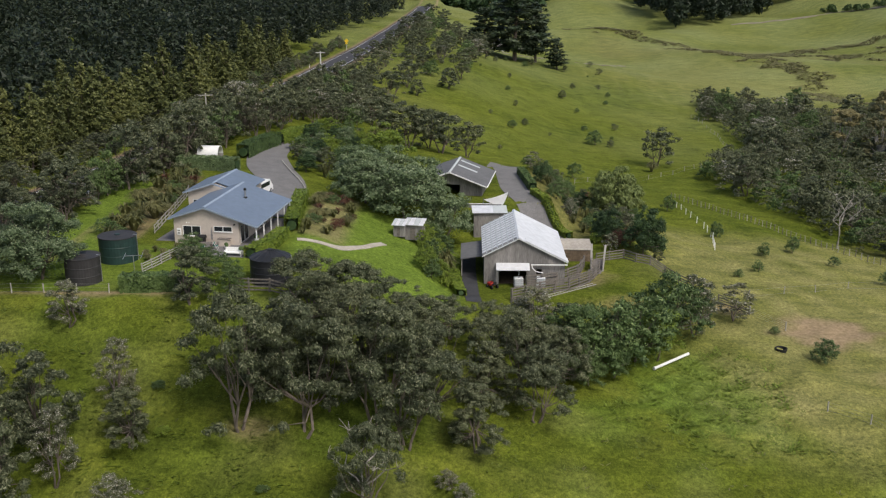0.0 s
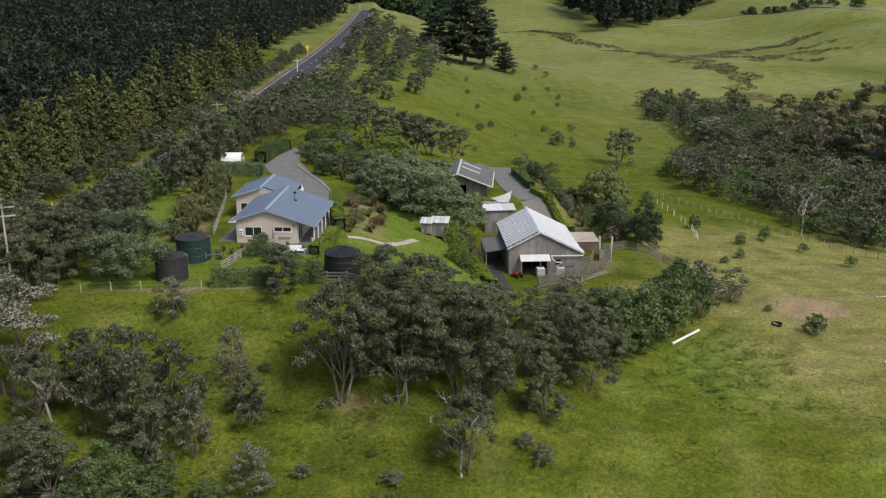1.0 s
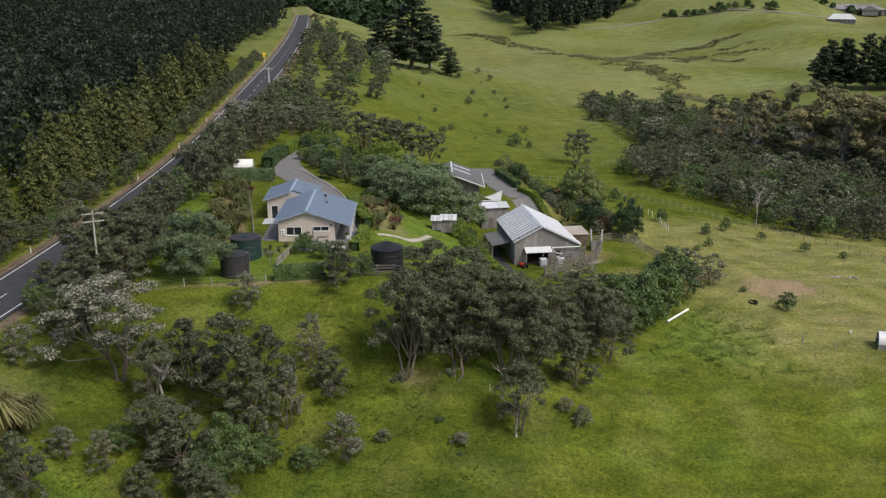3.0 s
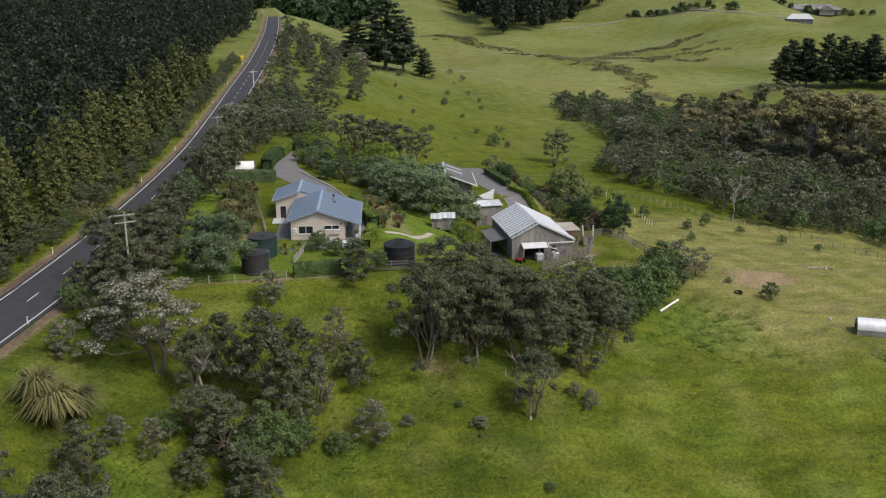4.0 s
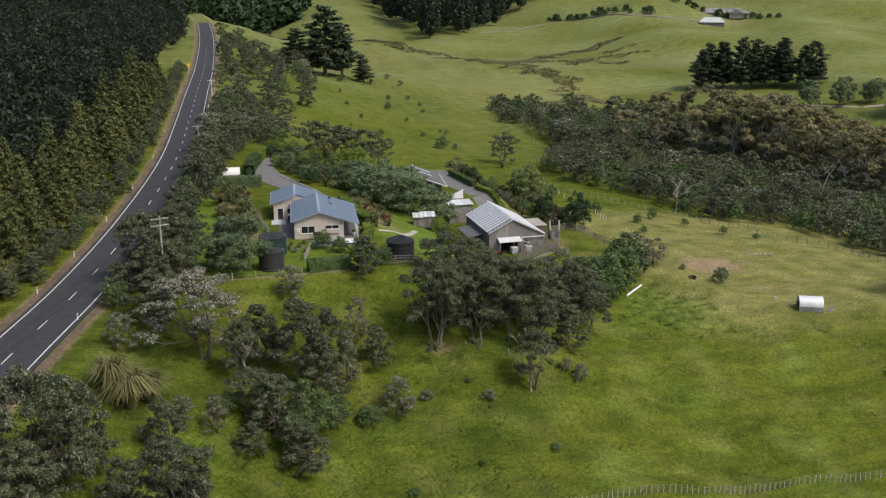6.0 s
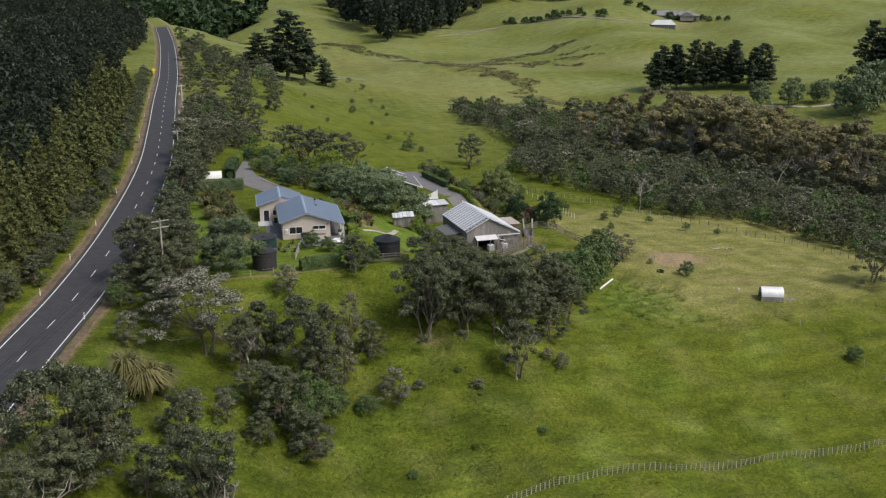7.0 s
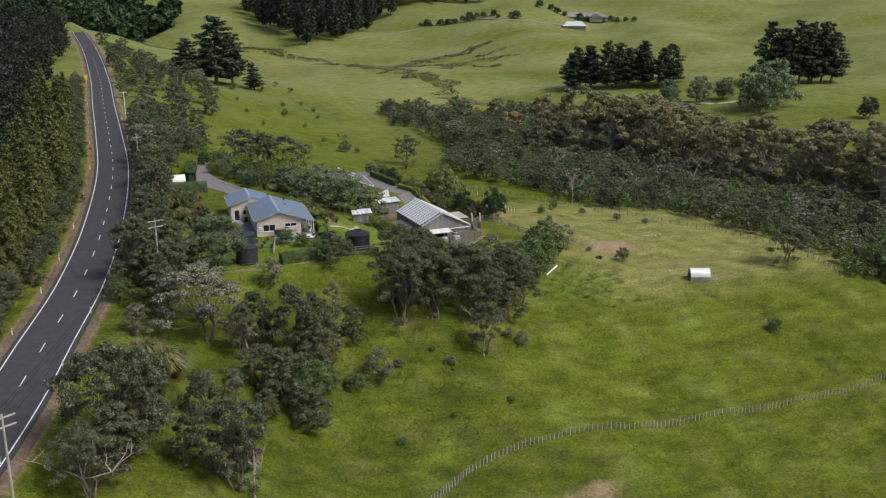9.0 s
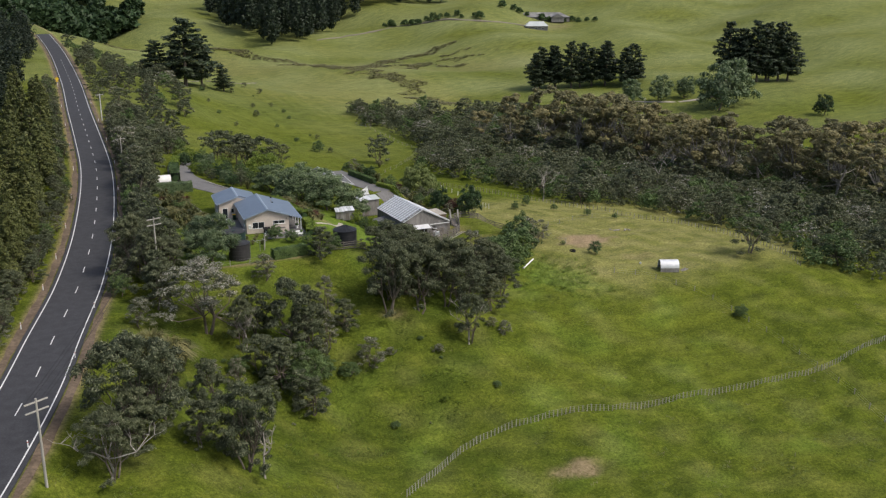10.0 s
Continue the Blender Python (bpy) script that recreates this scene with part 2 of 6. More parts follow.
def _curve(xs, v, x):
    xs, v = np.asarray(xs, float), np.asarray(v, float)
    s = _slopes(xs, v)
    k, w, t = _hermite(xs, s, v, x)
    return (v[k] * (1 + 2 * t) * (1 - t) ** 2 + s[k] * w * t * (1 - t) ** 2 + v[k + 1] * t * t * (3 - 2 * t) + s[k + 1] * w * t * t * (t - 1))


def _smooth(a, b, x):
    t = np.clip((x - a) / (b - a), 0, 1)
    return t * t * (3 - 2 * t)


def _box(x, y, x0, x1, y0, y1, soft):
    """1 inside a rectangle of ground, falling softly to 0 outside."""
    dx = np.maximum(np.maximum(x0 - x, x - x1), 0)
    dy = np.maximum(np.maximum(y0 - y, y - y1), 0)
    return 1 - _smooth(0, soft, np.hypot(dx, dy))


ROAD_Y = (-60, 0, 33, 53, 70, 93, 127, 181, 222, 278, 360, 494, 620)
ROAD_X = (-126, -94.5, -80.6, -73.3, -68.4, -61.8, -54.3, -45.4, -40.9, -35.3, -26.8, -16, -9)


def road_x(y):
    return _curve(ROAD_Y, ROAD_X, np.asarray(y, float))


def road_z(y):
    return _curve((-60, 33, 53, 70, 220, 280, 360, 494, 620), (-1, -0.3, 0, 0, 0.3, 0.7, 1.4, 3.4, 5), np.asarray(y, float))


def wobble(x, y, size, seed):
    """Soft rolling noise of about that wavelength, between -1 and 1."""
    rng, out = np.random.RandomState(seed), 0
    for _ in range(7):
        a, p, f = rng.uniform(0, 6.283), rng.uniform(0, 6.283), rng.uniform(0.6, 1.6) * 6.283 / size
        out = out + np.sin((x * np.cos(a) + y * np.sin(a)) * f + p + 0.8 * np.sin((y * np.cos(a) - x * np.sin(a)) * f * 0.7 + 2 * p))
    return out / 4.0


def ground_z(x, y):
    x, y = np.asarray(x, float), np.asarray(y, float)
    ys = np.array([s[0] for s in SECTIONS], float)
    rows = np.array([_curve(COLS, s[1], x) for s in SECTIONS])
    sl = _slopes(ys, rows)
    k, w, t = _hermite(ys, None, None, y)
    pick = lambda a, i: np.take_along_axis(a, i[None], 0)[0]
    a, b, sa, sb = pick(rows, k), pick(rows, k + 1), pick(sl, k), pick(sl, k + 1)
    h = a * (1 + 2 * t) * (1 - t) ** 2 + sa * w * t * (1 - t) ** 2 + b * t * t * (3 - 2 * t) + sb * w * t * t * (t - 1)
    far = _smooth(170, 420, np.hypot(x, y - 90))
    rough = 0.25 + 0.75 * _smooth(15, 60, np.abs(x - road_x(y)))
    h = h + rough * (0.45 * wobble(x, y, 26, 3) + 3.0 * far * wobble(x, y, 130, 5) + 8.0 * _smooth(430, 620, np.hypot(x, y)) * wobble(x, y, 190, 6) + 0.16 * wobble(x, y, 7, 8))
    h = h + (0 - h) * _box(x, y, -42, -17.5, 90.5, 128, 7)
    h = h + (-8.3 - h) * _box(x, y, 2, 27, 114, 138.5, 5)
    h = h + (-4.4 - h) * _box(x, y, 1, 16, 146.5, 172, 6)
    side = np.abs(x - road_x(y)) / np.sqrt(1 + np.gradient(ROAD_X, ROAD_Y)[4] ** 2)
    h = h + (road_z(y) - 0.12 - h) * (1 - _smooth(4.6, 11, side))
    return h


def gz(x, y):
    return float(ground_z(np.array([x]), np.array([y]))[0])

# ---- mesh helpers ----


def link(name, bm, mat, parent=None, smooth=False):
    me = bpy.data.meshes.new(name)
    if name.endswith("wall"):
        bmesh.ops.remove_doubles(bm, verts=bm.verts[:], dist=0.004)
    bm.to_mesh(me)
    bm.free()
    for m in mat if isinstance(mat, (list, tuple)) else [mat]:
        me.materials.append(m)
    if smooth:
        me.polygons.foreach_set("use_smooth", [True] * len(me.polygons))
    ob = new(name, me)
    ob.parent = parent
    return ob


def part(name, bm, mat, parent, label="", smooth=False):
    ob = link(name, bm, mat, parent, smooth)
    return tagged(ob, label) if label else ob


def thing(name, m, label, category, group="", kind=""):
    ob = new(name)
    ob.empty_display_size = 0.3
    ob.matrix_basis = m
    return tagged(ob, label, category, group, kind)


def arrays(name, verts, faces, mat, parent=None, smooth=False):
    me = bpy.data.meshes.new(name)
    verts, faces = np.asarray(verts, np.float32), np.asarray(faces, np.int32)
    me.vertices.add(len(verts))
    me.vertices.foreach_set("co", verts.ravel())
    k = faces.shape[1]
    me.loops.add(faces.size)
    me.loops.foreach_set("vertex_index", faces.ravel())
    me.polygons.add(len(faces))
    me.polygons.foreach_set("loop_start", np.arange(0, faces.size, k, dtype=np.int32))
    me.polygons.foreach_set("loop_total", np.full(len(faces), k, np.int32))
    me.update(calc_edges=True)
    me.validate()
    me.polygons.foreach_set("use_smooth", np.full(len(faces), smooth))
    me.materials.append(mat)
    ob = new(name, me)
    ob.parent = parent
    return ob


def box(bm, x0, x1, y0, y1, z0, z1, bevel=0.0):
    vs = [bm.verts.new(p) for p in ((x0, y0, z0), (x1, y0, z0), (x1, y1, z0), (x0, y1, z0), (x0, y0, z1), (x1, y0, z1), (x1, y1, z1), (x0, y1, z1))]
    fs = [bm.faces.new([vs[i] for i in f]) for f in ((3, 2, 1, 0), (4, 5, 6, 7), (0, 1, 5, 4), (1, 2, 6, 5), (2, 3, 7, 6), (3, 0, 4, 7))]
    if bevel:
        es = {e for f in fs for e in f.edges}
        bmesh.ops.bevel(bm, geom=list(es), offset=bevel, segments=1, affect="EDGES")
    return vs


def boxes(*rows, bevel=0.0):
    bm = bmesh.new()
    for r in rows:
        box(bm, *r, bevel=bevel)
    return bm


def prism(bm, outline, a, b, axis="y"):
    """A closed outline in (x, z), pushed along y from a to b (or in (y, z), along x)."""
    place = (lambda p, s: (p[0], s, p[1])) if axis == "y" else (lambda p, s: (s, p[0], p[1]))
    f = [bm.verts.new(place(p, a)) for p in outline]
    g = [bm.verts.new(place(p, b)) for p in outline]
    n = len(outline)
    bm.faces.new(f)
    bm.faces.new(g[::-1])
    for i in range(n):
        bm.faces.new((f[i], g[i], g[(i + 1) % n], f[(i + 1) % n]))
    bmesh.ops.recalc_face_normals(bm, faces=bm.faces[:])
    return bm


def tube(bm, points, radii, sides=6):
    rings = []
    for i, p in enumerate(points):
        p = Vector(p)
        d = Vector(points[min(i + 1, len(points) - 1)]) - Vector(points[max(i - 1, 0)])
        q = d.to_track_quat("Z", "Y")
        rings.append([bm.verts.new(p + q @ Vector((math.cos(a) * radii[i], math.sin(a) * radii[i], 0))) for a in (2 * math.pi * k / sides for k in range(sides))])
    for a, b in zip(rings, rings[1:]):
        for k in range(sides):
            bm.faces.new((a[k], a[(k + 1) % sides], b[(k + 1) % sides], b[k]))
    bm.faces.new(rings[0][::-1])
    bm.faces.new(rings[-1])
    return bm


def lathe(bm, outline, sides=28):
    """Turns (radius, z) pairs round the z axis, closed at both ends."""
    rings = [[bm.verts.new((r * math.cos(2 * math.pi * k / sides), r * math.sin(2 * math.pi * k / sides), z)) for k in range(sides)] for r, z in outline]
    for a, b in zip(rings, rings[1:]):
        for k in range(sides):
            bm.faces.new((a[k], a[(k + 1) % sides], b[(k + 1) % sides], b[k]))
    bm.faces.new(rings[0][::-1])
    bm.faces.new(rings[-1])
    return bm


# ---- the ground ----


def steps(lo, hi, a, b, fine, grow):
    """Grid lines: even between a and b, growing wider towards lo and hi."""
    out = list(np.arange(a, b + fine / 2, fine))
    s = fine
    while out[-1] < hi:
        s *= grow
        out.append(out[-1] + s)
    s = fine
    while out[0] > lo:
        s *= grow
        out.insert(0, out[0] - s)
    return np.array(out)


gx, gy = steps(-3000, 3000, -92, 78, 0.85, 1.04), steps(-1500, 3150, 30, 135, 0.85, 1.035)
GX, GY = np.meshgrid(gx, gy)
fx, fy = GX.ravel(), GY.ravel()
fz = ground_z(fx, fy)
tuft = 0.10 * wobble(fx, fy, 2.6, 21) + 0.06 * wobble(fx, fy, 1.7, 22)
tuft += 0.22 * np.clip(wobble(fx * 0.55, fy * 1.2, 5.5, 23), 0, 1)
tuft += 0.10 * np.sin(fz * 5.5 + 2.2 * wobble(fx, fy, 11, 24)) * (0.4 + 0.6 * np.clip(wobble(fx, fy, 15, 25), 0, 1))
meadow = (1 - _box(fx, fy, -46, 30, 91, 175, 3)) * _smooth(7, 12, np.abs(fx - road_x(fy)))
fz = fz + meadow * tuft
nx, ny = len(gx), len(gy)
ii = (np.arange(ny - 1)[:, None] * nx + np.arange(nx - 1)[None]).ravel()
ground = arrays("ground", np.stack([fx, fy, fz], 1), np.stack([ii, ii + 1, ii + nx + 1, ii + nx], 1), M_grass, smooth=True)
tagged(ground, "rolling green farm pasture with dry and lush patches", "ground", kind="structure")


def spot(x, y, rx, ry, edge=0.6):
    d = np.hypot((fx - x) / rx, (fy - y) / ry) + 0.22 * wobble(fx, fy, 4, 31)
    return 1 - _smooth(1 - edge, 1 + edge * 0.5, d)


def field(name, values):
    at = ground.data.attributes.new(name, "FLOAT", "POINT")
    at.data.foreach_set("value", np.clip(values, 0, 1).astype(np.float32))


roadside = np.abs(fx - road_x(fy))
# dry: parched ground, plus a little paling with distance.
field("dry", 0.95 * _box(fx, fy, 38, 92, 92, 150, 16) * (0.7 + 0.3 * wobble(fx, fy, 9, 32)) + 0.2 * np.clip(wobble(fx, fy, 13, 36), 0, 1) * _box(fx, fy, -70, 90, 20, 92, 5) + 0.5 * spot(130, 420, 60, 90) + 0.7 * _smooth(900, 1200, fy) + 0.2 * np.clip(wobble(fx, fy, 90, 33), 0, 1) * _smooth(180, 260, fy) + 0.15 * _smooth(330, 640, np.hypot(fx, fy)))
# pale: painted haze, growing with distance in uneven drifts.
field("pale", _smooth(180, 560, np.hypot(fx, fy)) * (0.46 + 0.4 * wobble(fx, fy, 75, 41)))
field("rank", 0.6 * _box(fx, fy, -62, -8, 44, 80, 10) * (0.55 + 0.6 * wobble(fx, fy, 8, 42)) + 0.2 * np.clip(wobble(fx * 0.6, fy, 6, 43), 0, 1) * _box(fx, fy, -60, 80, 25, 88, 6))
field("lush", 0.9 * _box(fx, fy, -16, 0, 104, 132, 4) + 0.9 * _box(fx, fy, -46, -40, 92, 140, 2) + 0.6 * _box(fx, fy, -39, -22, 91, 106, 2) + 1.0 * spot(28, 94, 8, 10) + 0.5 * np.clip(wobble(fx, fy, 17, 34), 0, 1) * _box(fx, fy, -60, 40, 30, 92, 5))
field("bare", 0.95 * spot(47, 111.5, 8, 5.5) + 0.5 * spot(51, 98, 6, 3) + 0.85 * spot(-5.5, 39, 5.5, 2.6) + 0.75 * spot(36, 117, 3, 2) + 0.9 * spot(-34, 90.2, 12, 0.9) + 0.6 * spot(-42.5, 108, 0.9, 13) + 0.5 * spot(61, 117, 4, 2) + 0.8 * (1 - _smooth(0.2, 1.6, np.abs(roadside - 5.2))) + 0.6 * spot(-17, 76, 3, 1.5) + 0.55 * spot(22, 112, 6, 2) + 0.75 * _box(fx, fy, -40, -36, 110, 141, 1.5) + 0.7 * _box(fx, fy, -16.5, -13, 113, 136, 2.5) + 0.5 * _box(fx, fy, 15, 24, 140, 168, 3) + 0.6 * spot(19, 120, 4, 4) + 0.6 * _box(fx, fy, 340, 380, 585, 605, 10) + 0.34 * (1 - _smooth(6, 34, np.abs(fy - 560 + 0.35 * (fx - 60) + 14 * wobble(fx, fy, 60, 37)))) * _smooth(40, 90, fx) * (1 - _smooth(260, 330, fx)))

# ---- the road and the drives ----


def ribbon(name, pts, half, mat, lift, thick=0.1, label="", category="road", cross=3, ends=None):
    """A strip laid along a line of (x, y) points, following the ground, with thickness."""
    pts = np.array(pts, float)
    d = np.gradient(pts, axis=0)
    d /= np.linalg.norm(d, axis=1)[:, None] + 1e-9
    nrm = np.stack([d[:, 1], -d[:, 0]], 1)
    half = np.broadcast_to(half, len(pts))
    ks = np.linspace(-1, 1, cross)
    top = pts[:, None] + nrm[:, None] * (ks[None, :, None] * half[:, None, None])
    z = lift(top[..., 0], top[..., 1])
    up = np.concatenate([top, z[..., None]], 2)
    skirt = up[:, [0, -1]].copy()
    skirt[..., 2] -= thick
    ring = np.concatenate([skirt[:, :1], up, skirt[:, 1:]], 1)
    m = ring.shape[1]
    i = (np.arange(len(pts) - 1)[:, None] * m + np.arange(m - 1)[None]).ravel()
    ob = arrays(name, ring.reshape(-1, 3), np.stack([i, i + 1, i + m + 1, i + m], 1), mat, smooth=False)
    return tagged(ob, label, category, kind="structure") if label else ob


ry = np.arange(-58, 600, 3.0)
line = np.stack([road_x(ry), ry], 1)


def shifted(pts, off):
    d = np.gradient(pts, axis=0)
    d /= np.linalg.norm(d, axis=1)[:, None]
    return pts + np.stack([d[:, 1], -d[:, 0]], 1) * off


ribbon("road", line, 4.0, M_road, lambda x, y: road_z(y) + 0.03, 0.4, "dark asphalt two-lane country road", "road", 5)
for off in (-3.4, 3.4):
    ribbon("road_marking", shifted(line, off), 0.075, M_line, lambda x, y: road_z(y) + 0.036, 0.004, "white painted road edge line", "road marking", 2)
for k in range(0, 42):
    y0 = 28 + k * 10.0
    seg = np.arange(y0, y0 + 3.1, 1.0)
    ribbon("road_marking", np.stack([road_x(seg), seg], 1), 0.065, M_line, lambda x, y: road_z(y) + 0.036, 0.004, "white painted road centre dash", "road marking", 2)
for off in (-4.7, 4.7):
    ribbon("verge", shifted(line, off), np.full(len(line), 0.5) + 0.25 * wobble(line[:, 0], line[:, 1], 9, 40 + int(off)), M_verge, lambda x, y: ground_z(x, y) + 0.05, 0.3, "bare red-brown earth verge beside the road", "verge", 3)


def over(lift):
    return lambda x, y: ground_z(x, y) + lift


def bend(points, n=40):
    p = np.array(points, float)
    s = np.r_[0, np.cumsum(np.linalg.norm(np.diff(p, axis=0), axis=1))]
    t = np.linspace(0, s[-1], n)
    return np.stack([_curve(s, p[:, 0], t), _curve(s, p[:, 1], t)], 1)

# ---- buildings ----


def pierced(bm, a0, a1, z0, z1, d0, d1, holes, along="x"):
    """A straight wall of real thickness with rectangular openings (a, b, low, high) right through it."""
    cuts = sorted({a0, a1, *(h[0] for h in holes), *(h[1] for h in holes)})
    for p, q in zip(cuts, cuts[1:]):
        spans = sorted((h[2], h[3]) for h in holes if h[0] <= p and h[1] >= q)
        z = z0
        for lo, hi in spans + [(z1, z1)]:
            if lo > z:
                box(bm, *((p, q, d0, d1) if along == "x" else (d0, d1, p, q)), z, lo)
            z = hi
    return bm


def window(parent, a, b, lo, hi, d, along="x", out=-1, bars=1, name="window"):
    """Frame, pane and sill in an opening; d: the wall's outer face, out: which way is outside."""
    w = new(name)
    w.parent = parent
    fr, k = bmesh.new(), 0.06
    put = lambda m, p, q, s, e, l, h: box(m, *((p, q, min(s, e), max(s, e)) if along == "x" else (min(s, e), max(s, e), p, q)), l, h)
    s, e = d + out * 0.03, d - out * 0.06
    put(fr, a, b, s, e, lo, lo + k), put(fr, a, b, s, e, hi - k, hi)
    put(fr, a, a + k, s, e, lo + k, hi - k), put(fr, b - k, b, s, e, lo + k, hi - k)
    for i in range(bars):
        c = a + (b - a) * (i + 1) / (bars + 1)
        put(fr, c - k / 2, c + k / 2, s, e, lo + k, hi - k)
    part("frame", fr, M_white, w)
    pn = bmesh.new()
    put(pn, a + k, b - k, d - out * 0.02, d - out * 0.035, lo + k, hi - k)
    part("pane", pn, M_glass, w)
    if lo > 0.3:
        sl = bmesh.new()
        put(sl, a - 0.06, b + 0.06, d + out * 0.09, d + out * 0.004, lo - 0.05, lo - 0.004)
        part("sill", sl, M_white, w)
    return w


def slab(bm, p, q, v0, v1, thick=0.1):
    """A sloping roof sheet between two (u, z) edges, from v0 to v1."""
    prism(bm, [p, q, (q[0], q[1] + thick), (p[0], p[1] + thick)], v0, v1)
    return bm


house = thing("house", pose(-27, 107.4, 0, 0, 0, -8.5), "cream weatherboard house with a blue-grey steel roof and veranda", "house")
K = 0.328
R1, R2 = 4.35, 4.3
top = lambda u: R1 - K * abs(u)
topb = lambda u: R2 - K * abs(u + 3.7)
part("floor_slab", boxes((-3.84, 3.84, 0.01, 12.28, -0.4, 0.06), (-7.19, -0.21, 12.31, 19.98, -0.4, 0.06)), M_drive, house)
bm = pierced(bmesh.new(), -3.85, 3.85, 0, top(3.85) - 0.05, 0, 0.15, [(-2.8, -0.65, 0.9, 2.1), (0.9, 3.1, 1.5, 2.15)])
prism(bm, [(-3.85, top(3.85) - 0.05), (3.85, top(3.85) - 0.05), (0, R1 - 0.05)], 0, 0.15)
part("front_wall", bm, M_cream, house)
bm = pierced(bmesh.new(), 0.15, 12.15, 0, top(3.85) - 0.06, 3.7, 3.85, [(0.6, 3.2, 0.06, 2.15), (4.3, 6.2, 0.9, 2.1), (7.2, 9.4, 0.06, 2.15)], "y")
part("side_wall", bm, M_cream, house)
part("side_wall", pierced(bmesh.new(), 0.15, 12.15, 0, top(3.85) - 0.06, -3.85, -3.7, [(2, 3.2, 1.0, 2.0)], "y"), M_cream, house)
bm = pierced(bmesh.new(), -3.85, 3.85, 0, top(3.85) - 0.05, 12.15, 12.3, [])
prism(bm, [(-3.85, top(3.85) - 0.05), (3.85, top(3.85) - 0.05), (0, R1 - 0.05)], 12.15, 12.3)
part("back_wall", bm, M_cream, house)
bm = pierced(bmesh.new(), -7.2, -3.853, 0, topb(-0.2) - 0.05, 12.3, 12.45, [(-6.6, -5.6, 0.06, 2.1), (-5.0, -4.4, 1.1, 2.05)])
prism(bm, [(-7.2, topb(-0.2) - 0.05), (-0.2, topb(-0.2) - 0.05), (-3.7, R2 - 0.05)], 12.303, 12.45)
part("wing_wall", bm, M_cream, house)
part("wing_wall", pierced(bmesh.new(), 12.45, 19.85, 0, topb(-0.2) - 0.06, -7.2, -7.05, [(15, 17, 0.9, 2.1)], "y"), M_cream, house)
part("wing_wall", pierced(bmesh.new(), 12.45, 19.85, 0, topb(-0.2) - 0.06, -0.35, -0.2, [(14.5, 17.2, 0.06, 2.2)], "y"), M_cream, house)
bm = pierced(bmesh.new(), -7.2, -0.2, 0, topb(-0.2) - 0.05, 19.85, 20, [])
prism(bm, [(-7.2, topb(-0.2) - 0.05), (-0.2, topb(-0.2) - 0.05), (-3.7, R2 - 0.05)], 19.85, 20)
part("wing_wall", bm, M_cream, house)
window(house, -2.8, -0.65, 0.9, 2.1, 0)
window(house, 0.9, 3.1, 1.5, 2.15, 0)
window(house, 0.6, 3.2, 0.06, 2.15, 3.85, "y", 1, 1, "sliding_door")
window(house, 4.3, 6.2, 0.9, 2.1, 3.85, "y", 1)
window(house, 7.2, 9.4, 0.06, 2.15, 3.85, "y", 1, 1, "sliding_door")
window(house, 2, 3.2, 1.0, 2.0, -3.85, "y", -1, 0)
window(house, -6.6, -5.6, 0.06, 2.1, 12.3, "x", -1, 0, "glass_door")
window(house, -5.0, -4.4, 1.1, 2.05, 12.3, "x", -1, 0)
window(house, 15, 17, 0.9, 2.1, -7.2, "y", -1)
window(house, 14.5, 17.2, 0.06, 2.2, -0.2, "y", 1, 1, "sliding_door")
part("roof", slab(slab(bmesh.new(), (-4.3, top(4.3)), (0, R1), -0.45, 12.75), (0.004, R1), (6.15, top(6.15)), -0.45, 12.75), M_blue, house)
part("roof", slab(slab(bmesh.new(), (-7.65, topb(0.25)), (-3.7, R2), 11.85, 20.4), (-3.696, R2), (0.25, topb(0.25)), 12.76, 20.4), M_blue, house)
part("ridge_cap", prism(bmesh.new(), [(-0.22, R1 + 0.05), (0, R1 + 0.135), (0.22, R1 + 0.05), (0.22, R1 + 0.07), (0, R1 + 0.155), (-0.22, R1 + 0.07)], -0.47, 12.77), M_roofcap, house)
part("ridge_cap", prism(bmesh.new(), [(-3.92, R2 + 0.05), (-3.7, R2 + 0.135), (-3.48, R2 + 0.05), (-3.48, R2 + 0.07), (-3.7, R2 + 0.155), (-3.92, R2 + 0.07)], 11.83, 20.42), M_roofcap, house)
bm = prism(bmesh.new(), [(-4.32, top(4.32) - 0.12), (0, R1 - 0.12), (6.17, top(6.17) - 0.12), (6.17, top(6.17) + 0.08), (0, R1 + 0.08), (-4.32, top(4.32) + 0.08)], -0.5, -0.455)
part("barge_board", bm, M_roofcap, house)
bm = prism(bmesh.new(), [(-7.67, topb(0.27) - 0.12), (-3.7, R2 - 0.12), (-0.6, topb(-0.6) - 0.12), (-0.6, topb(-0.6) + 0.08), (-3.7, R2 + 0.08), (-7.67, topb(0.27) + 0.08)], 11.8, 11.845)
part("barge_board", bm, M_roofcap, house)
for u, z, v0, v1 in ((6.2, top(6.15) + 0.02, -0.45, 12.75), (-4.36, top(4.3) + 0.02, -0.45, 12.3), (-7.71, topb(0.25) + 0.02, 11.85, 20.4)):
    part("gutter", boxes((u - 0.06, u + 0.06, v0, v1, z - 0.1, z + 0.02)), M_roofcap, house)
for v in (-0.2, 2.4, 5.0, 7.6, 10.2, 12.5):
    part("veranda_post", boxes((5.95, 6.07, v - 0.06, v + 0.06, 0, top(6.1) - 0.005)), M_white, house)
flue = part("flue", tube(bmesh.new(), [(2.0, 7.8, top(2.0) - 0.1), (2.0, 7.8, top(2) + 0.9)], [0.1, 0.1], 10), M_metal, house)
part("cowl", lathe(bmesh.new(), [(0.17, 0), (0.17, 0.22), (0.05, 0.3)], 12), M_dark, flue).location = (2.0, 7.8, top(2) + 0.88)
